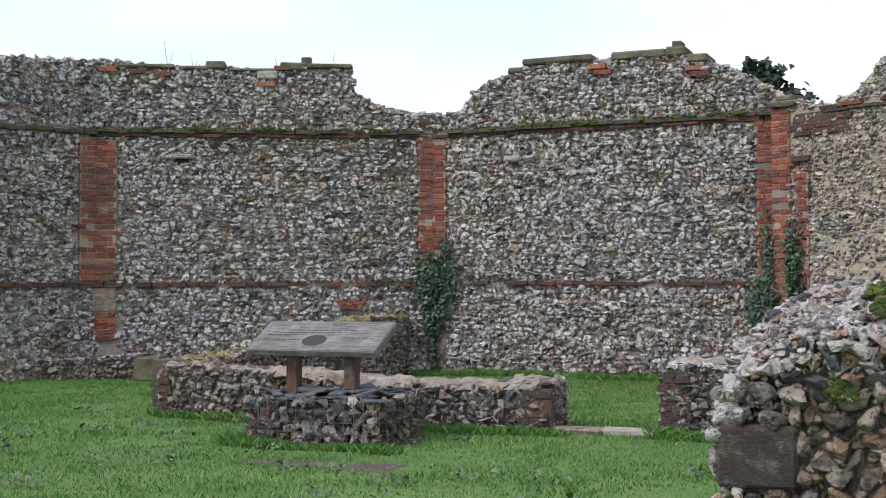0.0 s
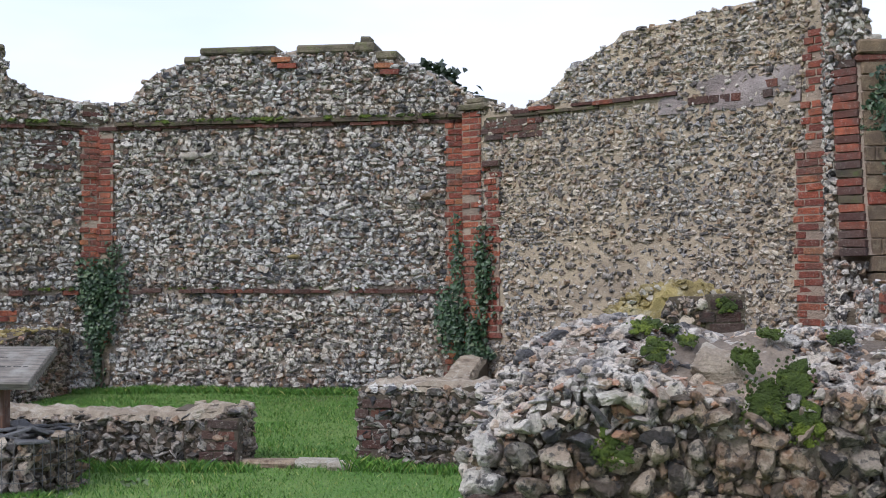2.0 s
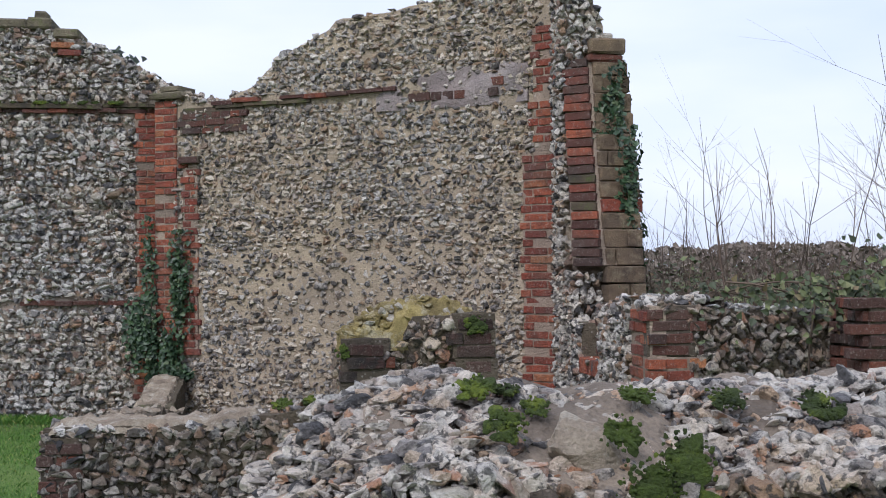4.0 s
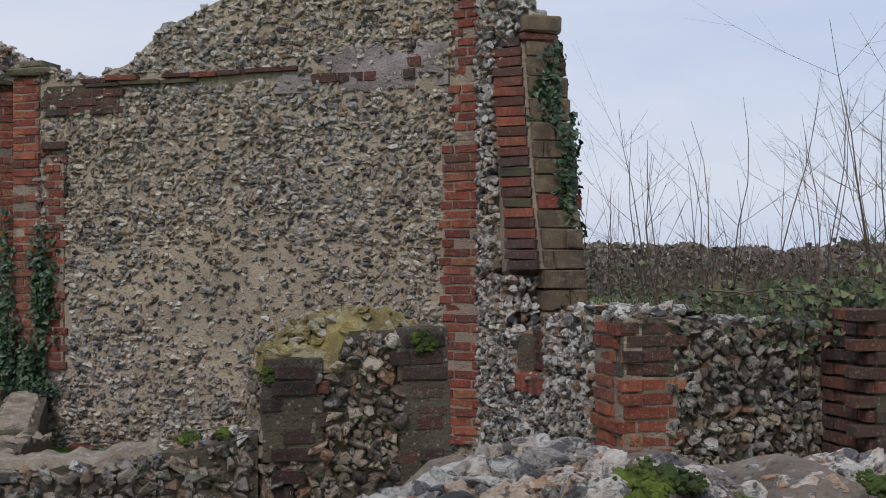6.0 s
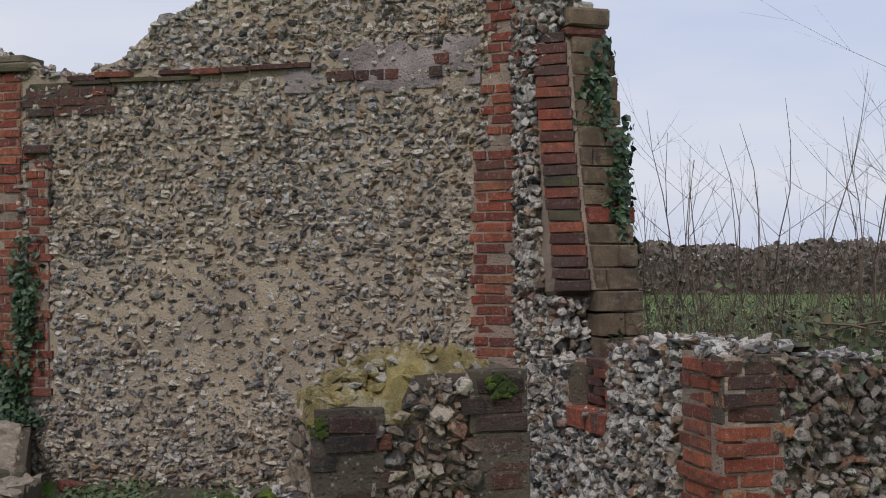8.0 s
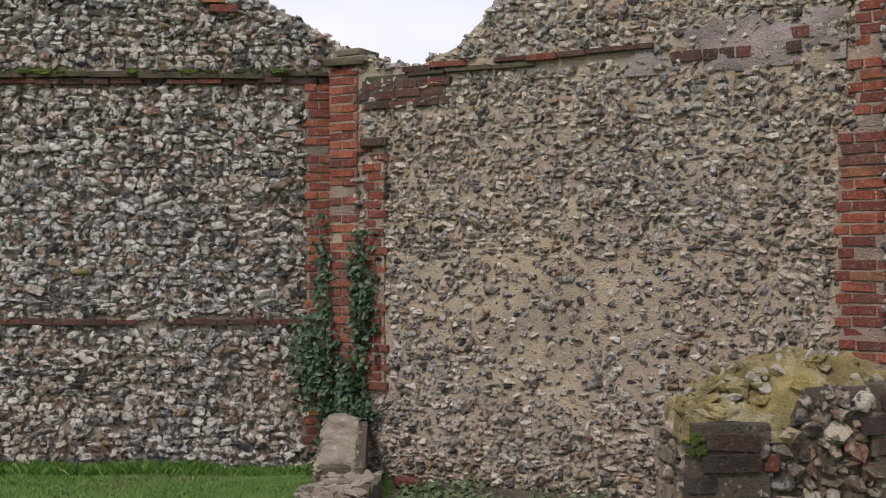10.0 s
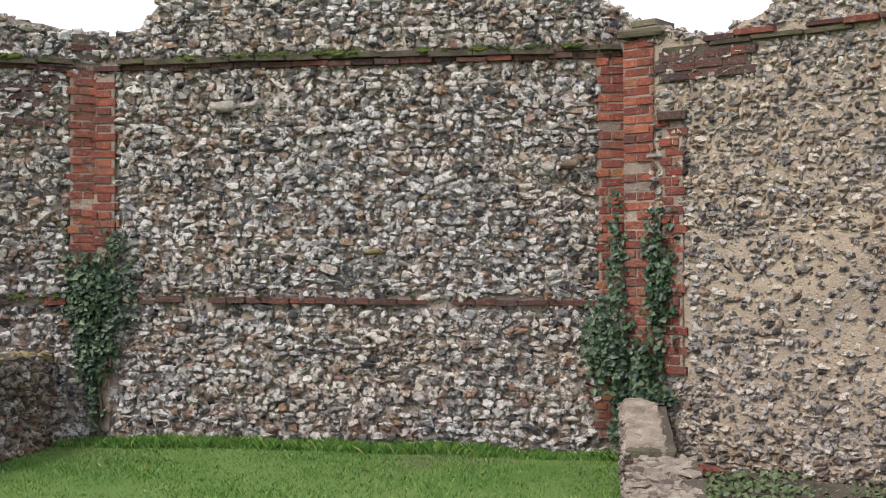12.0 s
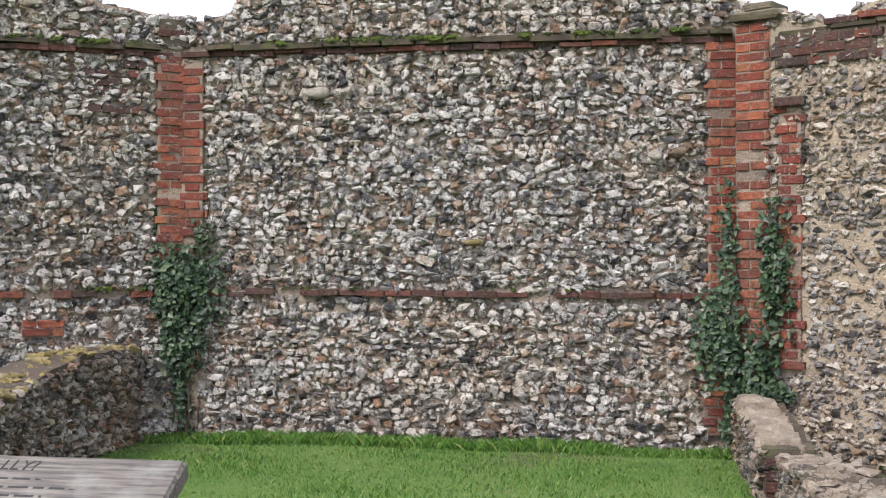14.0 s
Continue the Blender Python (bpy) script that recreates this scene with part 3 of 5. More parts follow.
pier(wall_2, P2, 0.0, 0.18, 0.5, 0.7, BRICK, ragged=0.04, seed=31, skip=0.2)
pier(wall_2, P2, 4.0, 4.18, 1.1, 2.85, BRICK, ragged=0.05, seed=32)
pier(wall_2, P2, 3.98, 4.18, 0.08, 0.75, BRICK, ragged=0.09, seed=33, skip=0.15)
pier(wall_3, P3, 0.3, 0.44, 0.58, 1.2, BRICK, ragged=0.06, seed=34, skip=0.08)
pier(wall_3, P3, 0.32, 0.44, 1.15, 2.35, BRICK, ragged=0.07, seed=35, skip=0.12)
pier(wall_3, P3, 0.28, 0.5, 2.35, 2.42, BRICK_DARK, seed=36, proud=0.06)
pier(wall_3, P3, 0.3, 0.95, 2.62, 2.84, BRICK_DARK, ragged=0.09, seed=37, proud=0.02)
pier(wall_3, P3, 3.68, 3.99, 0.1, 2.3, BRICK, ragged=0.05, seed=38, skip=0.05, bed_deep=0.008)
pier(wall_3, P3, 3.8, 3.99, 2.3, 3.3, BRICK, ragged=0.09, seed=39, skip=0.25, bed_deep=0.008)
plaster = Face(P3(2.3, 0, -0.003)[:2], P3(3.2, 0, -0.003)[:2], P3(3.72, 0, -0.003)[:2])
patch_top = profile([(0, 2.9), (0.25, 2.98), (0.6, 3.02), (1.1, 3.06), (1.45, 3.02)])
core("render_patch", plaster, patch_top, 2.72, 0.06, MORTAR_GREY, wall_3, step=0.045, recess=0.0, wobble=0.045, ragged=0.09)
pier(wall_3, P3, 2.6, 3.6, 2.78, 2.98, BRICK_DARK, ragged=0.1, seed=40, skip=0.6, proud=0.016, course=0.085, bed_in=False)


def string(wall, face, s0, s1, z, material, proud, high, long, seed, skip=0.03, name="string_stone"):
    """A projecting course of separate pieces."""
    r = np.random.default_rng(seed)
    s = s0
    while s < s1 - 0.04:
        w = min(long * r.uniform(0.7, 1.2), s1 - s)
        if r.random() > skip:
            brick(wall, face(s + w / 2, z + r.normal(0, 0.006), proud - 0.06 + r.normal(0, 0.012)), (w - 0.008, 0.12, high * r.uniform(0.75, 1.1)), face.angle(s + w / 2), material, name)
        s += w


string(wall_0, P0, 3.4, 4.86, 2.91, STRING, 0.05, 0.05, 0.3, 41)
string(wall_1, P1, 0, 4.0, 2.93, STRING, 0.05, 0.045, 0.32, 42)
string(wall_1, P1, 0, 4.1, 2.885, BRICK_DARK, 0.03, 0.045, 0.25, 43)
string(wall_2, P2, 0.25, 4.16, 2.93, STRING, 0.05, 0.045, 0.3, 44)
string(wall_2, P2, 0.05, 4.16, 2.885, BRICK_DARK, 0.03, 0.045, 0.24, 45)
string(wall_3, P3, 0.3, 2.5, 2.9, BRICK_DARK, 0.045, 0.04, 0.28, 46, 0.12)
string(wall_3, P3, 0.3, 2.0, 2.86, STRING, 0.03, 0.035, 0.35, 47, 0.1)
string(wall_1, P1, 0, 4.0, 1.07, BRICK_DARK, 0.035, 0.055, 0.2, 48, 0.1, "brick")
string(wall_2, P2, 0.25, 4.0, 1.07, BRICK_DARK, 0.03, 0.045, 0.2, 49, 0.1, "brick")
string(wall_0, P0, 3.4, 4.86, 1.07, BRICK_DARK, 0.035, 0.055, 0.23, 50, 0.05, "brick")


def slab(wall, face, s0, s1, z0, z1, material, off=-0.2, deep=0.46, name="coping_stone", seed=0):
    c = face((s0 + s1) / 2, (z0 + z1) / 2, off)
    ob = part(name, block(((s1 - s0) / 2, deep / 2, (z1 - z0) / 2), 0.015, 0.012, seed), material, wall)
    ob.matrix_basis = Matrix.Translation(c) @ Matrix.Rotation(face.angle((s0 + s1) / 2), 4, "Z")
    return ob


for k, (s0, s1, z0, z1) in enumerate([(1.24, 2.1, 3.68, 3.76), (2.34, 2.98, 3.66, 3.75), (2.98, 3.2, 3.66, 3.76), (3.22, 3.46, 3.57, 3.66), (1.05, 1.24, 3.6, 3.67)]):
    slab(wall_2, P2, s0, s1, z0, z1, COPING, seed=k)
slab(wall_2, P2, 3.02, 3.14, 3.75, 3.85, COPING, deep=0.2, seed=9)
for s0, z0 in ((2.05, 3.6), (3.2, 3.5), (2.12, 3.53), (3.26, 3.43)):
    brick(wall_2, P2(s0 + 0.11, z0, -0.02), (0.21, 0.12, 0.055), 0.0, BRICK)
for k, (s0, s1, z0, z1) in enumerate([(0.3, 1.0, 3.71, 3.745), (1.05, 1.4, 3.69, 3.73), (1.38, 1.62, 3.7, 3.79), (1.66, 2.2, 3.68, 3.71), (2.28, 2.6, 3.7, 3.79), (2.6, 3.16, 3.72, 3.78)]):
    slab(wall_1, P1, s0, s1, z0, z1, COPING, seed=20 + k)
slab(wall_1, P1, 2.53, 2.66, 3.78, 3.88, COPING, deep=0.2, seed=31)
slab(wall_1, P1, 2.0, 2.25, 3.58, 3.68, PALE_STONE, off=-0.06, deep=0.2, seed=32)
for s0, z0, m in ((0.1, 3.68, BRICK), (2.2, 3.72, BRICK), (2.0, 3.52, BRICK), (0.45, 3.66, BRICK_DARK), (0.75, 3.63, BRICK)):
    brick(wall_1, P1(s0 + 0.11, z0, -0.03), (0.21, 0.12, 0.06), P1.angle(s0), m)
slab(wall_1, P1, 0.97, 1.22, 2.6, 2.66, PALE_STONE, off=-0.02, deep=0.12, name="ledge_stone", seed=33)
slab(wall_1, P1, 1.0, 1.18, 2.53, 2.6, HOLE, off=-0.05, deep=0.1, name="socket", seed=34)
# Stones that stand out from the rest of the second bay.
for x, z, w, h, m in ((0.86, 2.57, 0.27, 0.1, PALE_STONE), (1.12, 2.57, 0.1, 0.08, PALE_STONE), (3.38, 2.06, 0.11, 0.11, PALE_STONE), (3.55, 2.08, 0.17, 0.1, ASHLAR), (2.05, 1.45, 0.2, 0.06, YELLOW_STONE)):
    v, f = FINE[int(abs(x * 10)) % 12]
    ob = mesh_arrays("flint", (v * np.array((w / 2, h / 2, 0.04))) @ turned((0, -1, 0), 0.02, 0).T + np.array((x, -0.055, z)), f.ravel(), 3, m, wall_2, True)
for x, z in ((0.775, 0.3), (0.52, 0.32), (0.28, 0.13), (0.53, 2.745), (1.0, 0.05)):
    v, f = STONES[3]
    mesh_arrays("putlog_hole", (v * np.array((0.035, 0.028, 0.022))) @ turned((0, -1, 0), 0.1, 0).T + np.array((x, -0.012, z)), f.ravel(), 3, HOLE, wall_2, True)

# The brick shaft in the corner between the second and third bay, with its stone cap.
shaft_face = Face((3.94, -0.13), (4.17, -0.25))
shaft = tagged(core("corner_pier", shaft_face, profile([(0, 3.02), (1, 3.02)]), -0.2, 0.3, MORTAR, None), "red brick corner pier with a weathered stone cap", "pier", kind="structure")
pier(shaft, shaft_face, 0.0, 0.25, 0.1, 2.95, BRICK, proud=0.03, seed=51, ragged=0.0)
slab(shaft, shaft_face, -0.03, 0.33, 2.97, 3.03, COPING, off=-0.1, deep=0.36, seed=52)
slab(shaft, shaft_face, 0.06, 0.27, 3.03, 3.1, COPING, off=-0.12, deep=0.3, seed=53)


# ---- the broken end of the wall: jamb, buttress ----
end_face = Face((7.315, -2.19), (7.3, -2.6), (7.62, -2.645))
end_top = profile([(0, 3.68), (0.25, 3.62), (0.42, 3.56), (0.6, 3.5), (0.68, 3.36), (0.74, 3.2)])
jamb = tagged(core("wall_end", end_face, end_top, -0.2, 0.26, MORTAR, None, step=0.05, recess=0.03, wobble=0.02), "broken rubble end of the flint wall", "wall", kind="structure")
stones("flint", coursed(end_face, end_top, -0.05, lambda s, z: 0.97, course=0.05, seed=61, width=(0.035, 0.09), depth=0.045, proud=0.015, lean=0.6)
       + topping(end_face, end_top, 0.24, size=(0.025, 0.06), density=150, seed=62), FLINT, jamb, single=160, near=(7.3, -2.4, 1.5))
pier(jamb, end_face, 0.02, 0.14, 2.3, 3.25, BRICK, ragged=0.06, seed=60, skip=0.4, bed_in=False)
buttress = tagged(new("buttress"), "battered stone and brick buttress with ivy down one side", "buttress", kind="structure")


def battered(z):
    """The front line of the buttress at a height."""
    return float(np.interp(z, (1.3, 1.86, 2.87, 3.1), (-3.11, -2.93, -2.71, -2.67)))


bv, bf = [], []
for z in (-0.2, 1.33, 1.37, 1.86, 2.96):
    y = battered(z) + 0.02 if z > 1.35 else -2.9
    bv += [(7.325 if z > 1.35 else 7.37, y + 0.13, z), (7.5, y, z), (7.79, y + 0.05, z), (7.83, -2.1, z), (7.4, -2.3, z)]
for k in range(4):
    bf += [(5 * k + a, 5 * k + (a + 1) % 5, 5 * k + 5 + (a + 1) % 5, 5 * k + 5 + a) for a in range(5)]
bf.append((20, 21, 22, 23, 24))
part("core", (bv, bf), JOINT, buttress)
# The ashlar front, coursed blocks in a shallow batter.
r0 = np.random.default_rng(63)
z, k = 0.95, 0
while z < 2.86:
    high = min(r0.uniform(0.1, 0.18), 2.93 - z)
    red = 1.78 < z + high / 2 < 1.93
    y = battered(z + high / 2)
    x0, x1 = 7.505, 7.775 + 0.05 * (3.1 - z) / 1.3 if z > 1.7 else 7.8
    seam = x0 + (x1 - x0) * ((0.26, 0.6, 1.0)[k % 3] if not red else 1.0)
    for a, b in ((x0, seam), (seam, x1)):
        if b - a > 0.05:
            brick(buttress, ((a + b) / 2, y + 0.108 + r0.normal(0, 0.005), z + high / 2), (b - a - 0.006, 0.22, high - 0.009), 0.1, BRICK if red else ASHLAR, "ashlar_stone")
    z += high
    k += 1
# The splayed brick strip beside it, one stretcher wide.
z, k = 1.36, 0
while z < 2.93:
    y = battered(z)
    m = STRING if k in (6, 9) else BRICK_DARK if k < 5 or k % 3 == 1 else BRICK
    c = np.array((7.39, y + 0.065, z + 0.034)) + np.array((0.585, 0.81, 0)) * (0.055 - (0.03 if k < 3 else 0))
    brick(buttress, c, (0.212 if k % 2 else 0.205, 0.12, 0.06), -0.626, m)
    z += 0.0695
    k += 1
slab(buttress, Face((7.5, -2.7), (7.8, -2.67)), 0.0, 0.28, 2.99, 3.11, ASHLAR, off=-0.1, deep=0.26, name="cap_stone", seed=64)
slab(buttress, Face((7.46, -2.7), (7.8, -2.67)), 0.02, 0.3, 2.93, 2.99, BRICK_DARK, off=-0.1, deep=0.24, name="cap_brick", seed=65)
slab(buttress, Face((7.56, -2.64), (7.72, -2.64)), 0.0, 0.14, 3.11, 3.16, PALE_STONE, off=-0.05, deep=0.12, name="cap_stone", seed=66)

low_side = Face((7.33, -2.4), (7.32, -2.98), (7.84, -2.98))
stones("flint", coursed(low_side, profile([(0, 1.36), (0.58, 1.33), (0.62, 1.33), (0.78, 1.3), (0.82, 1.0), (2, 0.95)]), -0.05, cut(), course=0.05, width=(0.035, 0.09), depth=0.05, proud=0.02, seed=65, lean=0.6), FLINT, buttress, STONES, 60, (7.4, -2.8, 1.0))

# ---- the low return wall at the foot of the buttress, with a brick-lined recess ----
ret_face = Face((7.3, -2.9), (7.266, -5.07), (8.36, -5.07))
ret_top = profile([(0, 1.0), (0.25, 0.95), (0.3, 0.68), (0.85, 0.68), (0.9, 1.1), (1.3, 1.14), (2.17, 1.16), (2.5, 1.12), (3.3, 1.06)])
ret = tagged(core("wall_east", ret_face, ret_top, -0.25, 0.45, MORTAR_DARK, None, step=0.06), "low flint wall with red brick quoins, ivy along its top", "wall", kind="structure")
rule_ret = cut((1.76, 2.4, 0, 1.1), (0.28, 0.9, 0.6, 0.72))
ret_stones = coursed(ret_face, ret_top, -0.1, rule_ret, course=0.05, width=(0.035, 0.095), depth=0.045, proud=0.012, seed=66, lean=0.7)
ret_stones += coursed(ret_face, ret_top, -0.1, lambda s, z: 0.6 * rule_ret(s, z), course=0.032, width=(0.02, 0.05), depth=0.03, proud=0.0, seed=166, lean=0.7)
stones("flint", [p for p in ret_stones if p[0][1] > -5.04] + topping(ret_face, ret_top, 0.4, size=(0.03, 0.075), density=120, seed=67), FLINT, ret, STONES, 180, (7.25, -4.4, 0.8))
stones("flint", [p for p in ret_stones if p[0][1] <= -5.04], FLINT_STUMP, ret, STONES, 120, (7.8, -5.1, 0.8))
pier(ret, ret_face, 1.8, 2.165, -0.05, 1.13, BRICK, ragged=0.06, seed=68)
pier(ret, ret_face, 2.175, 2.42, -0.05, 0.84, BRICK, ragged=0.08, seed=69)
pier(ret, ret_face, 2.175, 2.42, 0.84, 1.13, BRICK_DARK, ragged=0.08, seed=169)
for k in range(7):
    brick(ret, (7.375, -3.22 - 0.075 * k, 0.66), (0.2, 0.06, 0.11), 0.02, BRICK)
for k in range(5):
    brick(ret, (7.38, -3.8, 0.76 + k * 0.07), (0.2, 0.1, 0.06), 0.02, BRICK)
    brick(ret, (7.45, -3.3 - 0.1 * (k % 2), 0.76 + k * 0.05), (0.1, 0.2, 0.05), 0.02, BRICK_DARK)
east_face = Face((8.36, -5.5), (8.42, -5.5), (9.6, -5.45))
east_pier = tagged(core("wall_east_pier", east_face, profile([(0, 1.16), (2, 1.16)]), -0.25, 0.5, MORTAR_DARK, None), "dark brick pier at the end of the low wall", "pier", kind="structure")
pier(east_pier, Face((8.33, -5.1), (8.33, -5.52), (9.4, -5.52)), 0.0, 1.2, -0.05, 1.16, BRICK_DARK, seed=70, bed_in=False)

backing = part("brick_core", block((0.555, 0.187, 0.615), 0.01, 0.004, 4), MORTAR_DARK, east_pier)
backing.matrix_basis = Matrix.Translation((8.9, -5.345, 0.53))

# ---- the broken stump of wall with a mossy top ----
stump_face = Face((5.5, -4.6), (5.54, -5.08), (6.36, -5.08), (6.36, -4.6))
stump = tagged(core("wall_stump", stump_face, profile([(0, 0.95), (0.48, 0.97), (0.8, 0.97), (0.86, 1.08), (1.3, 1.1), (1.8, 1.1)]), -0.25, 0.44, MORTAR_DARK, None, step=0.06),
               "broken stump of flint and brick wall, its top yellow with lichen", "wall", kind="structure")
stump_top = profile([(0, 0.95), (0.8, 0.95), (0.86, 1.08), (1.8, 1.1)])
stump_rule = cut((0.44, 0.7, 0.5, 1), (1.1, 1.32, 0, 1.2))
stones("flint", coursed(stump_face, stump_top, -0.1, stump_rule, course=0.052, width=(0.035, 0.1), depth=0.045, seed=71), FLINT_STUMP, stump, single=140, near=(6, -5, 0.9))
stones("sliver", coursed(stump_face, stump_top, -0.1, lambda s, z: 0.6 * stump_rule(s, z), course=0.034, width=(0.02, 0.05), depth=0.03, proud=-0.004, seed=171), FLINT_STUMP, stump)
pier(stump, stump_face, 0.49, 0.7, 0.5, 0.97, SOOTY, ragged=0.1, seed=72, skip=0.08, course=0.074)
pier(stump, stump_face, 0.49, 0.6, -0.05, 0.5, SOOTY, ragged=0.1, seed=172, skip=0.3, course=0.074, bed_in=False)
pier(stump, stump_face, 1.1, 1.3, 0.85, 1.1, SOOTY, ragged=0.07, seed=73, skip=0.05, course=0.074)
pier(stump, stump_face, 1.12, 1.3, -0.05, 0.85, BRICK_DARK, ragged=0.1, seed=173, skip=0.12, course=0.074)
pier(stump, stump_face, 0.05, 0.46, 0.1, 0.95, BRICK_PALE, seed=74, skip=0.4)
rr = np.random.default_rng(75)
# The crumbling top: a ragged heap of yellowed mortar with stones standing in it.
hv, nx, ny = [], 44, 26
for j in range(ny + 1):
    for i in range(nx + 1):
        x, y = 5.5 + 0.72 * i / nx, -5.07 + 0.44 * j / ny
        q = Vector((x * 9, y * 9, 2))
        rise = 0.13 * max(0.0, 1 - ((x - 5.95) / 0.44) ** 2) * min(1.0, 0.15 + j / 8)
        rise += 0.09 * abs(noise.noise(q * 0.8)) + 0.05 * abs(noise.noise(q * 1.9)) + 0.01 * noise.noise(q * 5)
        rim = min(i, nx - i, j, ny - j) == 0
        hv.append((x + 0.02 * noise.noise(q * 2), y + 0.025 * noise.noise(q * 2.2 + Vector((0, 0, 5))), (0.9 if rim else (0.955 if x < 5.82 else 1.0) + rise)))
hf = [(j * (nx + 1) + i, j * (nx + 1) + i + 1, (j + 1) * (nx + 1) + i + 1, (j + 1) * (nx + 1) + i) for j in range(ny) for i in range(nx)]
part("crumbled_top", (hv, hf), YELLOW_STONE, stump, "yellow lichened mortar")
rubble = []
for _ in range(230):
    x, y = rr.uniform(5.54, 6.3), rr.uniform(-5.04, -4.66)
    hgt = 0.98 + 0.2 * max(0, 1 - ((x - 5.98) / 0.45) ** 2) * rr.uniform(0.2, 1.0) * (1 if y > -5.0 else 0.5)
    if x > 5.85:
        hgt = max(hgt, 1.08)
    n = np.array((rr.normal(0, 0.3), rr.normal(-0.2, 0.3), 1))
    rubble.append((np.array((x, y, hgt)), turned(n / np.linalg.norm(n), rr.uniform(0, 6), 0.1), np.array((rr.uniform(0.015, 0.055), rr.uniform(0.015, 0.045), rr.uniform(0.012, 0.035)))))
stones("rubble", rubble[:200], YELLOW_STONE, stump, STONES, 60, (6, -5, 1.1))
stones("flint", [(p + np.array((0, 0, 0.03)), a, h * 0.9) for p, a, h in rubble[200:218]], PALE_STONE, stump, FINE, 15, (6, -5, 1.1))

# ---- the near wall: a mound of large flints with a squared block at its end ----
fg_face = Face((5.2, -9.3), (7.9, -9.3))
fg_end = Face((5.23, -8.72), (5.2, -9.3))
fg_top = profile([(0, 0.82), (0.07, 0.88), (0.15, 0.97), (0.3, 1.04), (0.45, 1.07), (0.75, 1.0), (1.0, 1.02), (1.45, 1.04), (2.75, 1.05)])
fg = tagged(core("wall_south", fg_face, fg_top, -0.25, 0.62, MORTAR_BROWN, None, step=0.045, ragged=0.05, wobble=0.05, recess=0.03, slope=0.16), "low ruined wall of large loose flints, patched with moss", "wall", kind="structure")
big = coursed(fg_face, lambda s: fg_top(s) - 0.15, -0.1, cut((0.0, 0.29, 0.36, 0.6), share=0.97), course=0.066, width=(0.05, 0.13), depth=0.06, proud=0.024, seed=81, lean=0.5)
big += coursed(fg_face, lambda s: fg_top(s) - 0.14, -0.1, cut((0.0, 0.29, 0.36, 0.6), share=0.75), course=0.05, width=(0.03, 0.075), depth=0.035, proud=0.004, seed=79)
tiny = coursed(fg_face, lambda s: fg_top(s) - 0.13, -0.1, cut((0.0, 0.29, 0.36, 0.6), share=0.8), course=0.026, width=(0.014, 0.045), depth=0.02, proud=-0.006, seed=78, lean=0.6)
big += coursed(fg_end, profile([(0, 0.84), (0.6, 0.72)]), -0.1, cut(), course=0.08, width=(0.07, 0.15), depth=0.06, proud=0.02, seed=80)
cap = topping(fg_face, fg_top, 0.6, size=(0.02, 0.062), density=620, seed=82, slope=0.16, sink=0.25)
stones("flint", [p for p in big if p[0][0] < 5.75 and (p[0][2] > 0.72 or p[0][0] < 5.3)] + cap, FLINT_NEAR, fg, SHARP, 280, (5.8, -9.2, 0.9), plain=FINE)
# Lower and right-hand stones darker: the shade and wet there put into the colour.
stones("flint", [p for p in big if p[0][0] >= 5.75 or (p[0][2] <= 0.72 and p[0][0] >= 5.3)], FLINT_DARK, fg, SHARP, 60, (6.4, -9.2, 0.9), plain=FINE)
tiny += topping(fg_face, fg_top, 0.6, size=(0.007, 0.024), density=2600, seed=182, slope=0.16, sink=0.3)
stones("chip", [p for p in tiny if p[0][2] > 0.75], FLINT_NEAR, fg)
# Low chips take the same darker colour, with that shade painted in.
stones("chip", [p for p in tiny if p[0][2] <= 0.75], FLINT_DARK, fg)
slab(fg, fg_face, 0.0, 0.28, 0.37, 0.59, BLOCK_STONE, off=-0.08, deep=0.24, name="squared_block", seed=83)
v, f = SHARP[2]
mesh_arrays("flat_stone", (v * np.array((0.15, 0.075, 0.05))) @ turned((0.1, -0.7, 0.7), -0.75, 0).T + np.array((5.93, -9.17, 0.945)), f.ravel(), 3, CAPSTONE, fg)
mesh_arrays("flat_stone", (v * np.array((0.075, 0.022, 0.06))) @ turned((0, -1, 0.1), 0.1, 0).T + np.array((5.62, -9.31, 0.87)), f.ravel(), 3, PALE_STONE, fg)


def moss(name, parent, spots, seed=0, size=0.022):
    """Cushions of moss: many small lumps over round spots (place, radius)."""
    r = np.random.default_rng(seed)
    placed, cushions = [], []
    for (x, y, z), rad, tilt in spots:
        n = np.array((0, -math.sin(tilt), math.cos(tilt)))
        u, w = np.array((1.0, 0, 0)), np.cross(n, (1.0, 0, 0))
        for _ in range(int(60 * (rad / 0.1) ** 2 * (0.02 / size) ** 1.5)):
            a, b = r.uniform(0, 6.28), rad * math.sqrt(r.uniform(0, 1)) * r.uniform(0.6, 1.1)
            p = np.array((x, y, z)) + u * b * math.cos(a) + w * b * math.sin(a) + n * r.uniform(-0.004, 0.012)
            h = size * r.uniform(0.4, 1.1)
            placed.append((p, turned(n, r.uniform(0, 6), 0), np.array((h, h, h * 0.7))))
        # The soft cushion under the tufts.
        for _ in range(11):
            a, b = r.uniform(0, 6.28), rad * r.uniform(0, 0.85)
            q = np.array((x, y, z)) + u * b * math.cos(a) + w * b * math.sin(a)
            cushions.append((q, turned(n, r.uniform(0, 6), 0), np.array((rad * r.uniform(0.22, 0.6), rad * r.uniform(0.2, 0.45), min(0.02, rad * 0.22)))))
    stones(name, placed, MOSS, parent, LUMPS)
    stones(name + "_cushion", cushions, MOSS, parent, FINE)


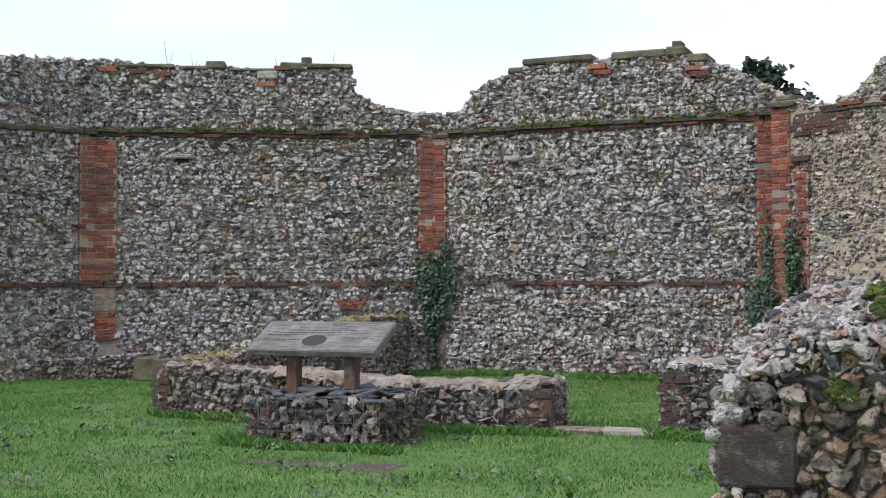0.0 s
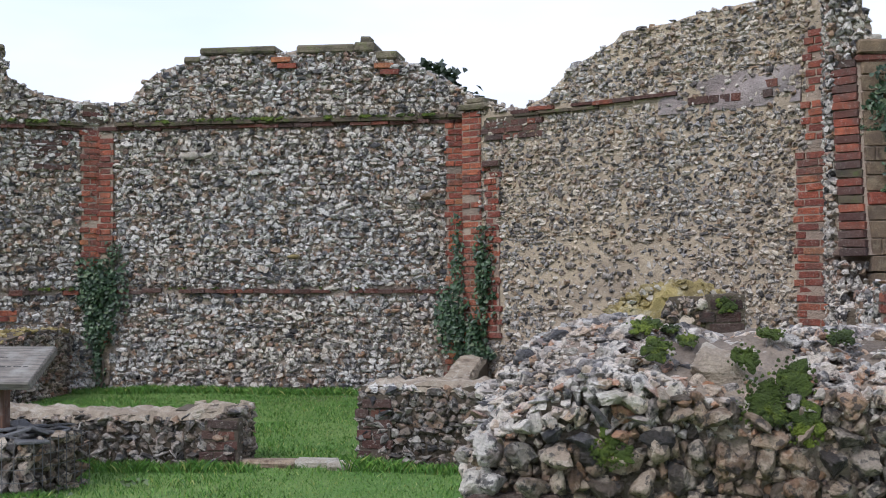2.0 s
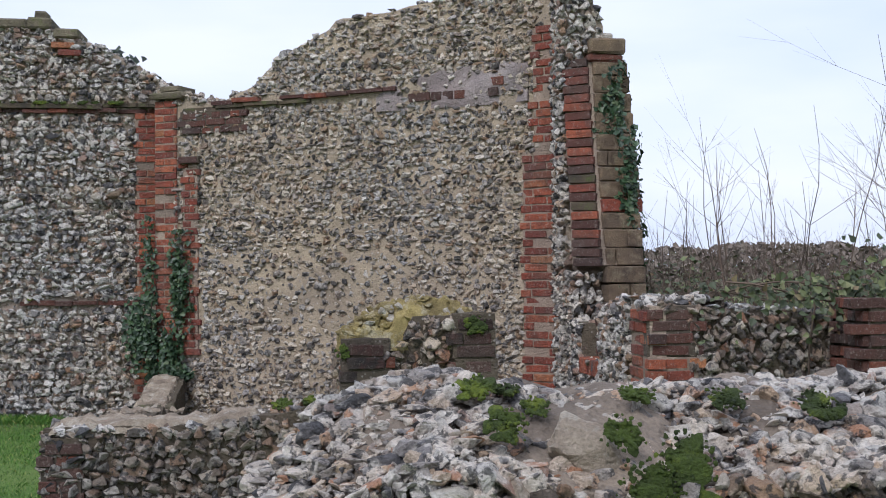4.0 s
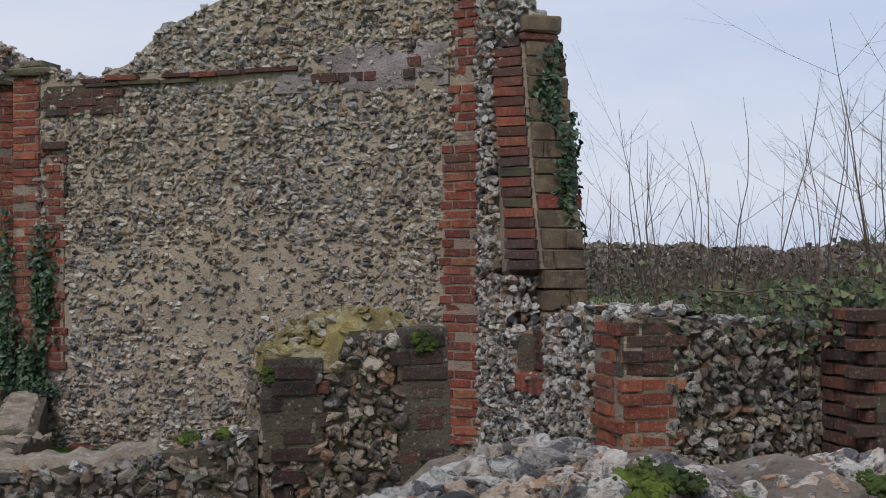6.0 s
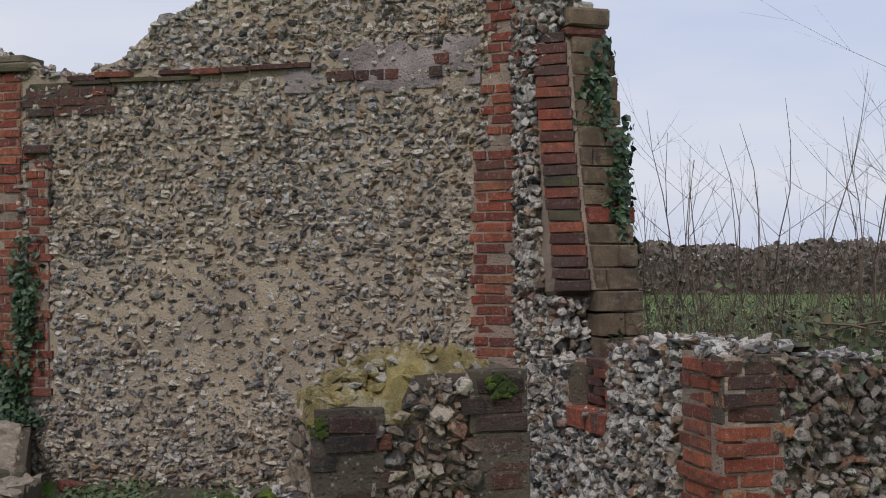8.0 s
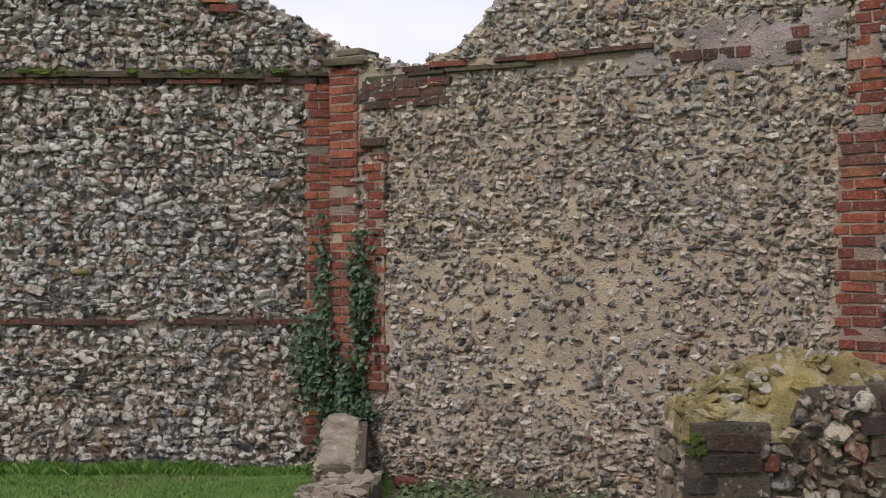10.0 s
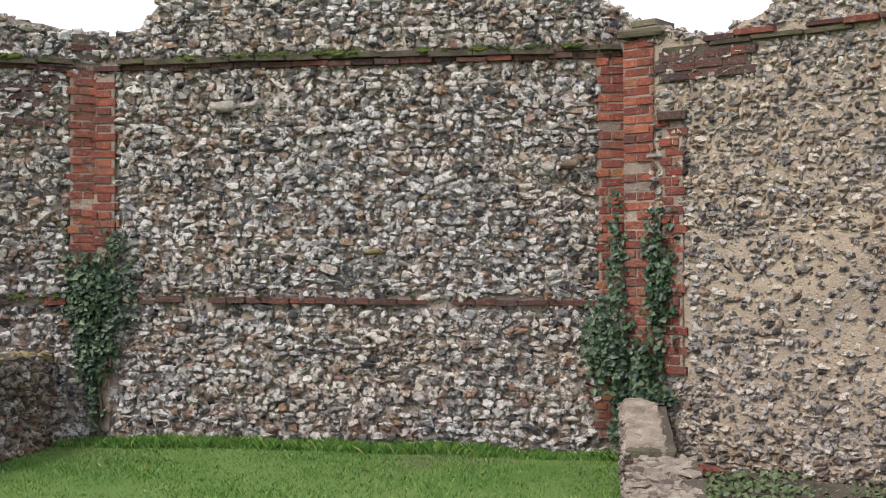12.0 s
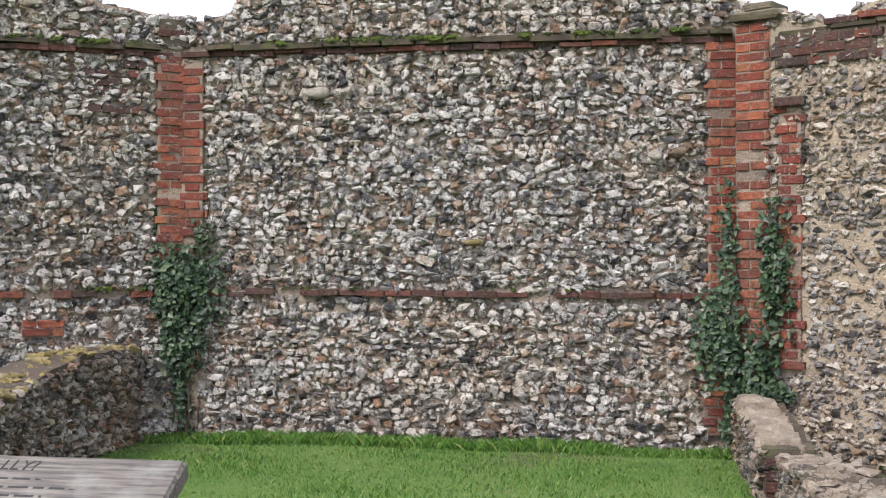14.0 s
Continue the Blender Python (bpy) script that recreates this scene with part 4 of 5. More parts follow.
moss("moss", fg, [((6.05, -9.3, 0.86), 0.085, 1.3), ((6.13, -9.27, 0.92), 0.075, 1.1), ((6.0, -9.24, 0.98), 0.05, 0.9), ((6.16, -9.32, 0.8), 0.06, 1.4), ((5.72, -9.0, 1.06), 0.05, 0.5), ((5.85, -9.05, 1.02), 0.04, 0.5), ((6.1, -9.0, 1.04), 0.05, 0.3),
                  ((5.76, -9.2, 1.0), 0.05, 0.8), ((6.3, -9.05, 1.03), 0.05, 0.4), ((5.62, -9.32, 0.72), 0.06, 1.4), ((6.5, -9.1, 1.02), 0.06, 0.5), ((6.75, -9.1, 1.03), 0.07, 0.5), ((5.8, -8.95, 1.05), 0.04, 0.2)], 84, 0.0065)
moss("moss", stump, [((6.26, -5.1, 1.03), 0.06, 1.4), ((5.53, -5.1, 0.9), 0.04, 1.5)], 85, 0.014)
r1 = np.random.default_rng(86)
moss("moss", wall_2, [((P2(s, 0)[0], -0.03, 2.957), r1.uniform(0.02, 0.055), 0.5) for s in r1.uniform(0.7, 3.9, 46)], 87, 0.012)
moss("moss", wall_1, [((P1(s, 0)[0], P1(s, 0)[1] - 0.03, 2.957), r1.uniform(0.02, 0.055), 0.5) for s in r1.uniform(0.0, 3.9, 60)], 88, 0.014)
moss("moss", wall_1, [((P1(s, 0)[0], P1(s, 0)[1] - 0.02, 1.105), r1.uniform(0.015, 0.04), 0.5) for s in r1.uniform(0.0, 3.9, 26)], 89, 0.012)
moss("moss", wall_2, [((P2(s, 0)[0], -0.02, 1.105), r1.uniform(0.01, 0.03), 0.5) for s in (0.9, 1.0, 1.06, 1.4, 1.45, 2.4, 2.6, 3.0)], 90, 0.012)


# ---- low walls on the lawn ----
def low_wall(name, label, points, pairs, thick, seed, material=FLINT_DARK, mortar=MORTAR_DARK, cap_material=None, caps=110, single=160):
    face, top = Face(*points), profile(pairs)
    wall = tagged(core(name, face, top, -0.25, thick, mortar, None, step=0.06, ragged=0.03), label, "low wall", kind="structure")
    mid = face(face.length / 2, 0.3)
    stones("flint", coursed(face, top, -0.12, cut(), course=0.05, width=(0.04, 0.11), depth=0.045, seed=seed), material, wall, single=single, near=mid)
    stones("sliver", coursed(face, top, -0.12, cut(share=0.55), course=0.034, width=(0.02, 0.055), depth=0.03, proud=-0.004, seed=seed + 300), material, wall)
    stones("capping_stone", topping(face, top, thick - 0.05, size=(0.03, 0.07), density=caps * 1.3, seed=seed + 1, sink=0.75), cap_material or FLINT, wall, single=100, near=mid)
    return wall, face


def capping(parent, face, top, s0, s1, thick, seed, lip=0.012):
    """A crust of pale mortar along a wall's top, lumpy and broken at its edges."""
    ns, nt = int((s1 - s0) / 0.03), 10
    v = []
    for i in range(ns + 1):
        s = s0 + (s1 - s0) * i / ns
        for j in range(nt + 1):
            o = lip - (thick + lip) * j / nt
            q = Vector((s * 9, o * 9, seed))
            edge = 0.06 if min(i, ns - i, j, nt - j) == 0 else 0.0
            v.append(face(s + 0.012 * noise.noise(q), top(s) + 0.03 - edge + 0.035 * noise.noise(q) + 0.02 * noise.noise(q * 2.6), o + 0.02 * noise.noise(q * 1.7)))
    f = [(i * (nt + 1) + j, (i + 1) * (nt + 1) + j, (i + 1) * (nt + 1) + j + 1, i * (nt + 1) + j + 1) for i in range(ns) for j in range(nt)]
    part("capping", ([tuple(p) for p in v], f), CAPSTONE, parent, "pale lumpy mortar capping")


low_1, f1 = low_wall("wall_lawn_west", "low ruined flint wall capped with pale mortar", [(-0.4, -4.75), (-0.4, -5.15), (3.1, -5.15), (3.12, -4.75)],
                     [(0, 0.4), (0.5, 0.38), (1.6, 0.36), (2.6, 0.3), (3.4, 0.3), (3.9, 0.35), (4.3, 0.36)], 0.42, 91, cap_material=CAPSTONE)
pier(low_1, f1, 3.72, 3.92, -0.05, 0.3, BRICK_DARK, ragged=0.06, seed=92)
pier(low_1, f1, 0.4, 0.52, -0.05, 0.36, BRICK_DARK, seed=93)
capping(low_1, f1, profile([(0, 0.4), (0.5, 0.38), (1.6, 0.36), (2.6, 0.3), (3.4, 0.3), (3.9, 0.35)]), 1.5, 3.86, 0.36, 3)
low_2, f2 = low_wall("wall_lawn_east", "low ruined flint wall with dark brick end", [(3.92, -4.55), (3.9, -4.97), (5.5, -5.02)], [(0, 0.47), (0.4, 0.49), (1.3, 0.5), (1.6, 0.55), (2.1, 0.62)], 0.42, 94)
pier(low_2, f2, 0.44, 0.62, -0.05, 0.45, BRICK_DARK, ragged=0.06, seed=95)
capping(low_2, f2, profile([(0, 0.47), (0.4, 0.49), (1.3, 0.5), (1.6, 0.55), (2.1, 0.62)]), 0.46, 1.6, 0.36, 5, 0.0)
side_1, f3 = low_wall("wall_side_west", "low flint wall running out from the brick pier", [(-0.42, -4.7), (-0.42, -0.2)], [(0, 0.4), (2.3, 0.44), (3.0, 0.58), (3.6, 0.68), (4.6, 0.66)], 0.4, 96, FLINT_STUMP, MORTAR_DARK, YELLOW_STONE)

side_2, f4 = low_wall("wall_side_east", "low wall with pale mortared capping beside the brick pier", [(3.92, -0.15), (3.97, -1.78)], [(0, 0.38), (1.63, 0.27)], 0.29, 98, cap_material=CAPSTONE, caps=160)
capping(side_2, f4, profile([(0, 0.38), (1.63, 0.27)]), 0.02, 1.6, 0.25, 7)
end_2 = Face((3.97, -1.79), (4.26, -1.8))
slab(side_2, end_2, 0.0, 0.29, 0.2, 0.285, COPING, off=-0.07, deep=0.16, name="end_stone", seed=99)
pier(side_2, end_2, 0.01, 0.28, -0.05, 0.2, BRICK_DARK, proud=0.01, seed=100)
side_3, f5 = low_wall("wall_side_front", "low stub of wall capped with large pale flints", [(4.05, -1.95), (4.0, -4.6)], [(0, 0.25), (0.7, 0.3), (1.2, 0.4), (2.6, 0.42)], 0.32, 101, cap_material=CAPSTONE, caps=170)
front_0, f6 = low_wall("wall_foot_west", "low rubble footing before the great wall", [(-4.6, -2.85), (-2.98, -2.12)], [(0, 0.22), (0.8, 0.18), (1.8, 0.26)], 0.35, 103)
moss("moss", low_2, [((5.2, -4.9, 0.6), 0.06, 0.4), ((5.35, -4.95, 0.62), 0.05, 0.5)], 105, 0.014)
kerb = tagged(part("concrete_block", block((0.15, 0.17, 0.14), 0.02, 0.015, 3), COPING), "weathered concrete block at the end of the footing", "block")
kerb.location, kerb.rotation_euler = (-2.83, -2.14, 0.1), (0, 0, 0.42)
for k, (x, y, w) in enumerate(((3.3, -5.05, 0.2), (3.62, -5.0, 0.14), (3.82, -5.08, 0.1))):
    ob = tagged(part("threshold_stone", block((w, 0.09, 0.03), 0.015, 0.012, k), PALE_STONE if k else BRICK_PALE), "worn flat stone set in the grass of the gap", "paving stone", "stones of the threshold")
    ob.location, ob.rotation_euler = (x, y, lie(x, y) + 0.012), (0, 0, 0.1 * k)
fallen = tagged(part("loose_brick", block((0.1, 0.05, 0.03), 0.008, 0.006, 5), BRICK), "loose red brick lying at the wall's foot", "brick")
fallen.location, fallen.rotation_euler = (4.52, -0.75, lie(4.52, -0.75) + 0.035), (0.1, 0.2, 0.4)


# ---- the sign: a sloping oak board on two posts over a wire basket of stones ----
sign = thing("information_sign", "weathered oak sign board on two posts, carved with dark lettering", "sign", at=(1.67, -5.98, 0.27))
lean = math.atan2(0.2, 0.36)
bm = block((0.53, 0.2, 0.028), 0.008, 0.006, 2)
board = part("board", bm, OAK, sign)
board.matrix_basis = Matrix.Translation((1.665, -5.97, 0.685)) @ Matrix.Rotation(lean, 4, "X")
for x in (1.44, 1.92):
    post = part("post", block((0.045, 0.04, 0.2), 0.006, 0.004, x), POST, sign)
    post.matrix_basis = Matrix.Translation((x, -5.98, 0.48))


def letters(text, x, y, size, parent, name="lettering"):
    """Words cut into the board, on its sloping face."""
    cu = bpy.data.curves.new(name, "FONT")
    cu.body, cu.size, cu.extrude, cu.shear, cu.align_x = text, size, 0.001, 0.15, "LEFT"
    ob = new(name, cu)
    me = bpy.data.meshes.new_from_object(ob.evaluated_get(bpy.context.evaluated_depsgraph_get()))
    bpy.data.objects.remove(ob)
    me.materials.append(INK)
    ob = held(new(name, me), parent)
    ob.matrix_basis = Matrix.Translation((1.665, -5.97, 0.685)) @ Matrix.Rotation(lean, 4, "X") @ Matrix.Translation((x, y, 0.0305))
    return ob


letters("LLY?", 0.03, 0.135, 0.055, board)
def bar(x0, x1, y, high, parent):
    ob = part("line_of_writing", block(((x1 - x0) / 2, high / 2, 0.0012), 0.001, 0.0), INK, parent)
    ob.matrix_basis = Matrix.Translation((1.665, -5.97, 0.685)) @ Matrix.Rotation(lean, 4, "X") @ Matrix.Translation(((x0 + x1) / 2, y, 0.029))


r2 = np.random.default_rng(111)
for row, (a, b) in enumerate(((-0.1, 0.22), (-0.3, 0.33), (-0.42, 0.2), (-0.45, -0.2), (0.2, 0.45), (-0.45, -0.15))):
    y, x = 0.1 - 0.033 * row, a
    while x < b:
        w = r2.uniform(0.02, 0.06)
        bar(x, min(b, x + w), y, 0.009, board)
        x += w + 0.012
bm = bmesh.new()
bmesh.ops.create_cone(bm, cap_ends=True, segments=28, radius1=0.075, radius2=0.07, depth=0.004)
for vv in bm.verts:
    vv.co.x *= 1.35
oval = part("carved_oval", bm, INK, board)
oval.matrix_basis = Matrix.Translation((1.665, -5.97, 0.685)) @ Matrix.Rotation(lean, 4, "X") @ Matrix.Translation((-0.02, -0.07, 0.029))

gabion = thing("gabion_base", "wire basket filled with flints, bricks and stacked slate", "gabion", at=(1.75, -6.0, 0))
basket = Face((1.27, -5.72), (1.25, -6.32), (2.26, -6.3), (2.36, -5.75), (1.27, -5.72))
basket_top = profile([(0, 0.28), (4, 0.28)])
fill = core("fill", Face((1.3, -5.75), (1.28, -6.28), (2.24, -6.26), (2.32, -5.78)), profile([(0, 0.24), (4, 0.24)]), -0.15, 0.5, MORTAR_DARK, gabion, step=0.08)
stones("stone", coursed(basket, basket_top, -0.08, cut(share=0.95), course=0.058, width=(0.04, 0.12), depth=0.045, seed=112, sunk=0.7, lean=0.5), FLINT_DARK, gabion, STONES, 110, (1.8, -6.3, 0.2))
pier(gabion, basket, 0.62, 0.8, -0.05, 0.24, BRICK_DARK, seed=113, ragged=0.04, proud=-0.01)
pier(gabion, basket, 1.2, 1.38, 0.0, 0.2, BRICK_DARK, seed=114, ragged=0.1, skip=0.4, proud=-0.01)
for k in range(60):
    x, y = r2.uniform(1.32, 2.26), r2.uniform(-6.24, -5.78)
    ob = part("slate", block((r2.uniform(0.05, 0.15), r2.uniform(0.03, 0.07), 0.007), 0.003, 0.004, k), SLATE, gabion)
    ob.matrix_basis = Matrix.Translation((x, y, 0.25 + 0.02 * (k % 4) + 0.01)) @ Euler((r2.normal(0, 0.16), r2.normal(0, 0.16), r2.uniform(-0.8, 0.8))).to_matrix().to_4x4()
wires = []
for z in np.arange(-0.02, 0.3, 0.075):
    wires.append(([tuple(basket(s, z, 0.035)) for s in np.linspace(0.01, basket.length - 0.01, 40)], [0.0022] * 40))
for s in np.arange(0.05, basket.length, 0.075):
    wires.append(([tuple(basket(s, -0.05, 0.035)), tuple(basket(s, 0.13, 0.038)), tuple(basket(s, 0.3, 0.035))], [0.0022] * 3))
stalks("wire_mesh", wires, WIRE, gabion, 4)


# ---- ivy ----
def ivy(name, label, patches, seed, size=0.045, material=IVY, stems=()):
    """patches: face, s0, s1, z0, z1, count, bulge."""
    r = np.random.default_rng(seed)
    p, n = [], []
    for face, s0, s1, z0, z1, count, bulge in patches:
        for _ in range(count):
            a, b = np.clip(r.normal(0.5, 0.24), -0.05, 1.05), np.clip(r.normal(0.5, 0.27), -0.08, 1.05)
            s, z = s0 + (s1 - s0) * a, z0 + (z1 - z0) * b
            p.append(face(s, z, 0.02 + bulge * r.uniform(0, 1) * (1 - abs(2 * a - 1) ** 2 * 0.7)))
            n.append(face.normal(s) + np.array((0, 0, 0.45)))
    plant = thing(name, label, "ivy", at=(float(p[0][0]), float(p[0][1]), 0))
    leaves("foliage", p, n, size, material, plant, seed).matrix_basis = Matrix()
    if stems:
        stalks("stem", stems, TWIG, plant).matrix_basis = Matrix()
    return plant


flat = Face((-1.5, -0.02), (5.5, -0.02))
ivy("ivy", "dark green ivy climbing the brick pier", [(flat, 0.98, 1.64, 0.88, 1.4, 1000, 0.13), (flat, 1.0, 1.2, 1.3, 1.95, 190, 0.05), (flat, 1.14, 1.5, 0.5, 0.95, 480, 0.09), (flat, 1.26, 1.4, 0.05, 0.6, 130, 0.05), (flat, 1.4, 1.62, 1.3, 1.6, 60, 0.05)], 121,
    stems=[([tuple(flat(s + 0.03 * math.sin(z * 7), z, 0.03)) for z in np.linspace(-0.05, 1.5, 16)], [0.014 - 0.0007 * k for k in range(16)]) for s in (1.3, 1.36)]
    + [([tuple(flat(1.5 + dx * q, 1.3 + 0.4 * q, 0.05 + 0.05 * q)) for q in np.linspace(0, 1, 5)], [0.003] * 5) for dx in (-0.1, 0.03, 0.12, 0.2)])
bent = Face((3.55, -0.1), (3.95, -0.16), (4.2, -0.3), (4.6, -0.55))
ivy("ivy", "dark green ivy growing in the corner of two bays", [(bent, 0.27, 0.4, 0.9, 1.82, 150, 0.04), (bent, 0.55, 0.8, 0.72, 1.68, 340, 0.06), (bent, 0.1, 0.46, 0.48, 1.08, 620, 0.1), (bent, 0.44, 0.72, 0.42, 0.8, 200, 0.08), (bent, 0.28, 0.42, 0.05, 0.55, 160, 0.05), (bent, 0.42, 0.8, 0.36, 0.48, 130, 0.08)], 122,
    stems=[([tuple(bent(0.36 + 0.02 * math.sin(z * 6), z, 0.03)) for z in np.linspace(-0.05, 1.7, 16)], [0.014 - 0.0007 * k for k in range(16)])])
upper, lower = Face((7.5, -2.78), (7.71, -2.74), (7.77, -2.2)), Face((7.5, -2.95), (7.77, -2.9), (7.8, -2.2))
ivy("ivy", "glossy ivy hanging down the buttress", [(upper, 0.08, 0.36, 2.0, 2.88, 620, 0.07), (upper, 0.0, 0.22, 2.15, 2.65, 160, 0.03), (lower, 0.14, 0.36, 1.4, 2.35, 460, 0.06), (lower, 0.18, 0.4, 1.05, 1.7, 300, 0.08)], 123, 0.042,
    stems=[([tuple(lower(0.28 + 0.03 * math.sin(z * 5 + a), z, 0.02)) for z in np.linspace(0.8, 2.3, 12)], [0.01 - 0.0006 * k for k in range(12)]) for a in (0, 2)])
along = Face((7.6, -5.0), (9.8, -5.0))
ivy("ivy", "ivy and bramble trailing over the low wall", [(along, 0.1, 2.2, 1.12, 1.3, 700, 0.2), (Face((7.6, -5.25), (9.6, -5.25)), 0.0, 2.0, 0.95, 1.2, 200, 0.04), (along, 0.9, 2.2, 1.2, 1.5, 320, 0.15), (Face((7.5, -3.4), (7.6, -2.9)), 0.0, 0.5, 0.75, 1.2, 160, 0.1)], 124, 0.04, BRAMBLE,
    stems=[([tuple(along(0.1 + 2.0 * q, 1.2 + 0.06 * math.sin(9 * q + a), 0.05 + 0.05 * math.sin(5 * q + a))) for q in np.linspace(0, 1, 14)], [0.006] * 14) for a in (0, 1.5, 3)]
    + [([tuple(np.array((8.2 + 0.03 * math.sin(6 * z), -5.13, z))) for z in np.linspace(0.1, 1.15, 12)], [0.006] * 12)])

# ---- scrub behind the low wall ----
r3 = np.random.default_rng(131)


def shoot(x, y, z0, height, spread, thick, forks):
    """A bare stem with side twigs."""
    lines, pts = [], []
    dx, dy = r3.normal(0, spread), r3.normal(0, spread)
    n = 9
    for k in range(n):
        q = k / (n - 1)
        pts.append((x + dx * q + 0.04 * height * noise.noise(Vector((x * 3, q * 3, y))), y + dy * q + 0.04 * height * noise.noise(Vector((y * 3, q * 3, x))), z0 + height * q))
    lines.append((pts, [thick * (1 - 0.85 * k / (n - 1)) for k in range(n)]))
    for _ in range(forks):
        k = int(r3.integers(2, n - 1))
        b = Vector(pts[k])
        side_way = Vector((r3.normal(0, 1), r3.normal(0, 1), r3.uniform(0.5, 1.6))).normalized()
        ln = height * r3.uniform(0.1, 0.35)
        tw = [tuple(b + side_way * ln * q + Vector((0, 0, 0.12 * ln * q * q))) for q in (0, 0.35, 0.7, 1)]
        t0 = thick * (1 - 0.85 * k / (n - 1)) * 0.6
        lines.append((tw, [t0, t0 * 0.75, t0 * 0.5, t0 * 0.25]))
        for _ in range(3):
            c = Vector(tw[int(r3.integers(1, 3))])
            w2 = (side_way + Vector((r3.normal(0, 0.6), r3.normal(0, 0.6), r3.normal(0.2, 0.4)))).normalized()
            lines.append(([tuple(c), tuple(c + w2 * ln * 0.35)], [t0 * 0.45, t0 * 0.2]))
    return lines


for k, (x, y, h, fk) in enumerate(((8.9, -1.6, 2.6, 14), (9.2, -1.2, 2.9, 14), (9.5, -2.0, 2.5, 12), (9.9, -1.0, 3.0, 14), (10.4, -1.8, 2.4, 14), (10.8, -1.0, 3.0, 16), (9.8, -3.4, 2.6, 18), (10.2, -3.1, 3.1, 20), (10.0, -3.9, 3.4, 20), (11.4, -1.5, 2.6, 14), (8.6, -1.0, 2.5, 12))):
    lines = []
    for _ in range(4):
        lines += shoot(x + r3.normal(0, 0.1), y + r3.normal(0, 0.1), -0.1, h * r3.uniform(0.65, 1.05), 0.26, 0.011, fk // 2)
    sap = thing("sapling", "bare thin-stemmed sapling in the scrub", "sapling", "saplings behind the low wall", at=(x, y, -0.05))
    stalks("branchwork", lines, TWIG, sap, 4).matrix_basis = Matrix()
scrub_lines, lp, ln = [], [], []
for _ in range(800):
    x = r3.uniform(8.1, 17)
    y = r3.uniform(-4.3, 7) if x > 9.2 else r3.uniform(-4.2, 1.5)
    scrub_lines += shoot(x, y, -0.1, r3.uniform(1.0, 1.75), 0.45, 0.008, 5)
    for _ in range(12):
        lp.append((x + r3.normal(0, 0.35), y + r3.normal(0, 0.35), r3.uniform(0.1, 1.45) * r3.uniform(0.7, 1.05)))
        ln.append((r3.normal(0, 0.4), r3.normal(-0.4, 0.4), 1.0))
for _ in range(460):
    x, y = r3.uniform(8.0, 10.4), r3.uniform(-4.6, -0.4)
    scrub_lines += shoot(x, y, -0.1, r3.uniform(0.7, 1.5), 0.4, 0.007, 5)
    for _ in range(12):
        lp.append((x + r3.normal(0, 0.25), y + r3.normal(0, 0.25), r3.uniform(0.1, 1.25)))
        ln.append((r3.normal(0, 0.4), r3.normal(-0.4, 0.4), 1.0))
stalks("scrub_stems", scrub_lines, TWIG, None, 3)
tagged(bpy.data.objects["scrub_stems"], "tangle of bare brown stems behind the wall", "scrub", kind="stuff")
tagged(leaves("scrub_leaves", lp, ln, 0.034, BRAMBLE, None, 132), "bramble leaves among the bare stems", "scrub", kind="stuff")
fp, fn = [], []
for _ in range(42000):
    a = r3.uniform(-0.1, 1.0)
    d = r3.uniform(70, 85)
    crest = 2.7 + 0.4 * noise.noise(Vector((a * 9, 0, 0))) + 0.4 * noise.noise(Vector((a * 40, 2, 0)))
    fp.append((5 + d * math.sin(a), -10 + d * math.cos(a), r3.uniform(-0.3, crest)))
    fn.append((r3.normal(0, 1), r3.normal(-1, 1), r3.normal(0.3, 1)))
# The wood's pale tone is distance haze painted into its material.
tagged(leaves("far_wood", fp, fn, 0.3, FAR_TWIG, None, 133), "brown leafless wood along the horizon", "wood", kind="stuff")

# ---- the tree behind the wall ----
tree = thing("tree", "dark evergreen tree rising behind the ruined wall", "tree", at=(0.15, 21.8, -0.1))
limbs = [([(0.15, 21.8, -0.3), (0.2, 21.8, 2.5), (0.15, 21.9, 5.0), (0.15, 21.8, 7.3)], [0.3, 0.24, 0.15, 0.03])]
tp, tn = [], []
for k in range(60):
    z = r3.uniform(2.8, 6.85)
    reach = (1.35 if z < 5.5 else 1.35 * (7.7 - z) / 2.2) * r3.uniform(0.6, 1.1)
    a = r3.uniform(0, 6.28)
    tip = Vector((0.15 + reach * math.cos(a), 21.8 + reach * math.sin(a), z + r3.uniform(-0.1, 0.4)))
    limbs.append(([(0.15, 21.8, z - 0.3), tuple(Vector((0.15, 21.8, z)).lerp(tip, 0.5)), tuple(tip)], [0.06, 0.035, 0.01]))
    for _ in range(150):
        q = Vector((0.15, 21.8, z)).lerp(tip, r3.uniform(0.45, 1.05))
        tp.append((q.x + r3.normal(0, 0.22), q.y + r3.normal(0, 0.22), q.z + r3.normal(0, 0.16)))
        tn.append((r3.normal(0, 1), r3.normal(0, 1), 1))
stalks("trunk", limbs, TWIG, tree, 6).matrix_basis = Matrix()
leaves("crown", tp, tn, 0.2, TREE_LEAF, tree, 134).matrix_basis = Matrix()


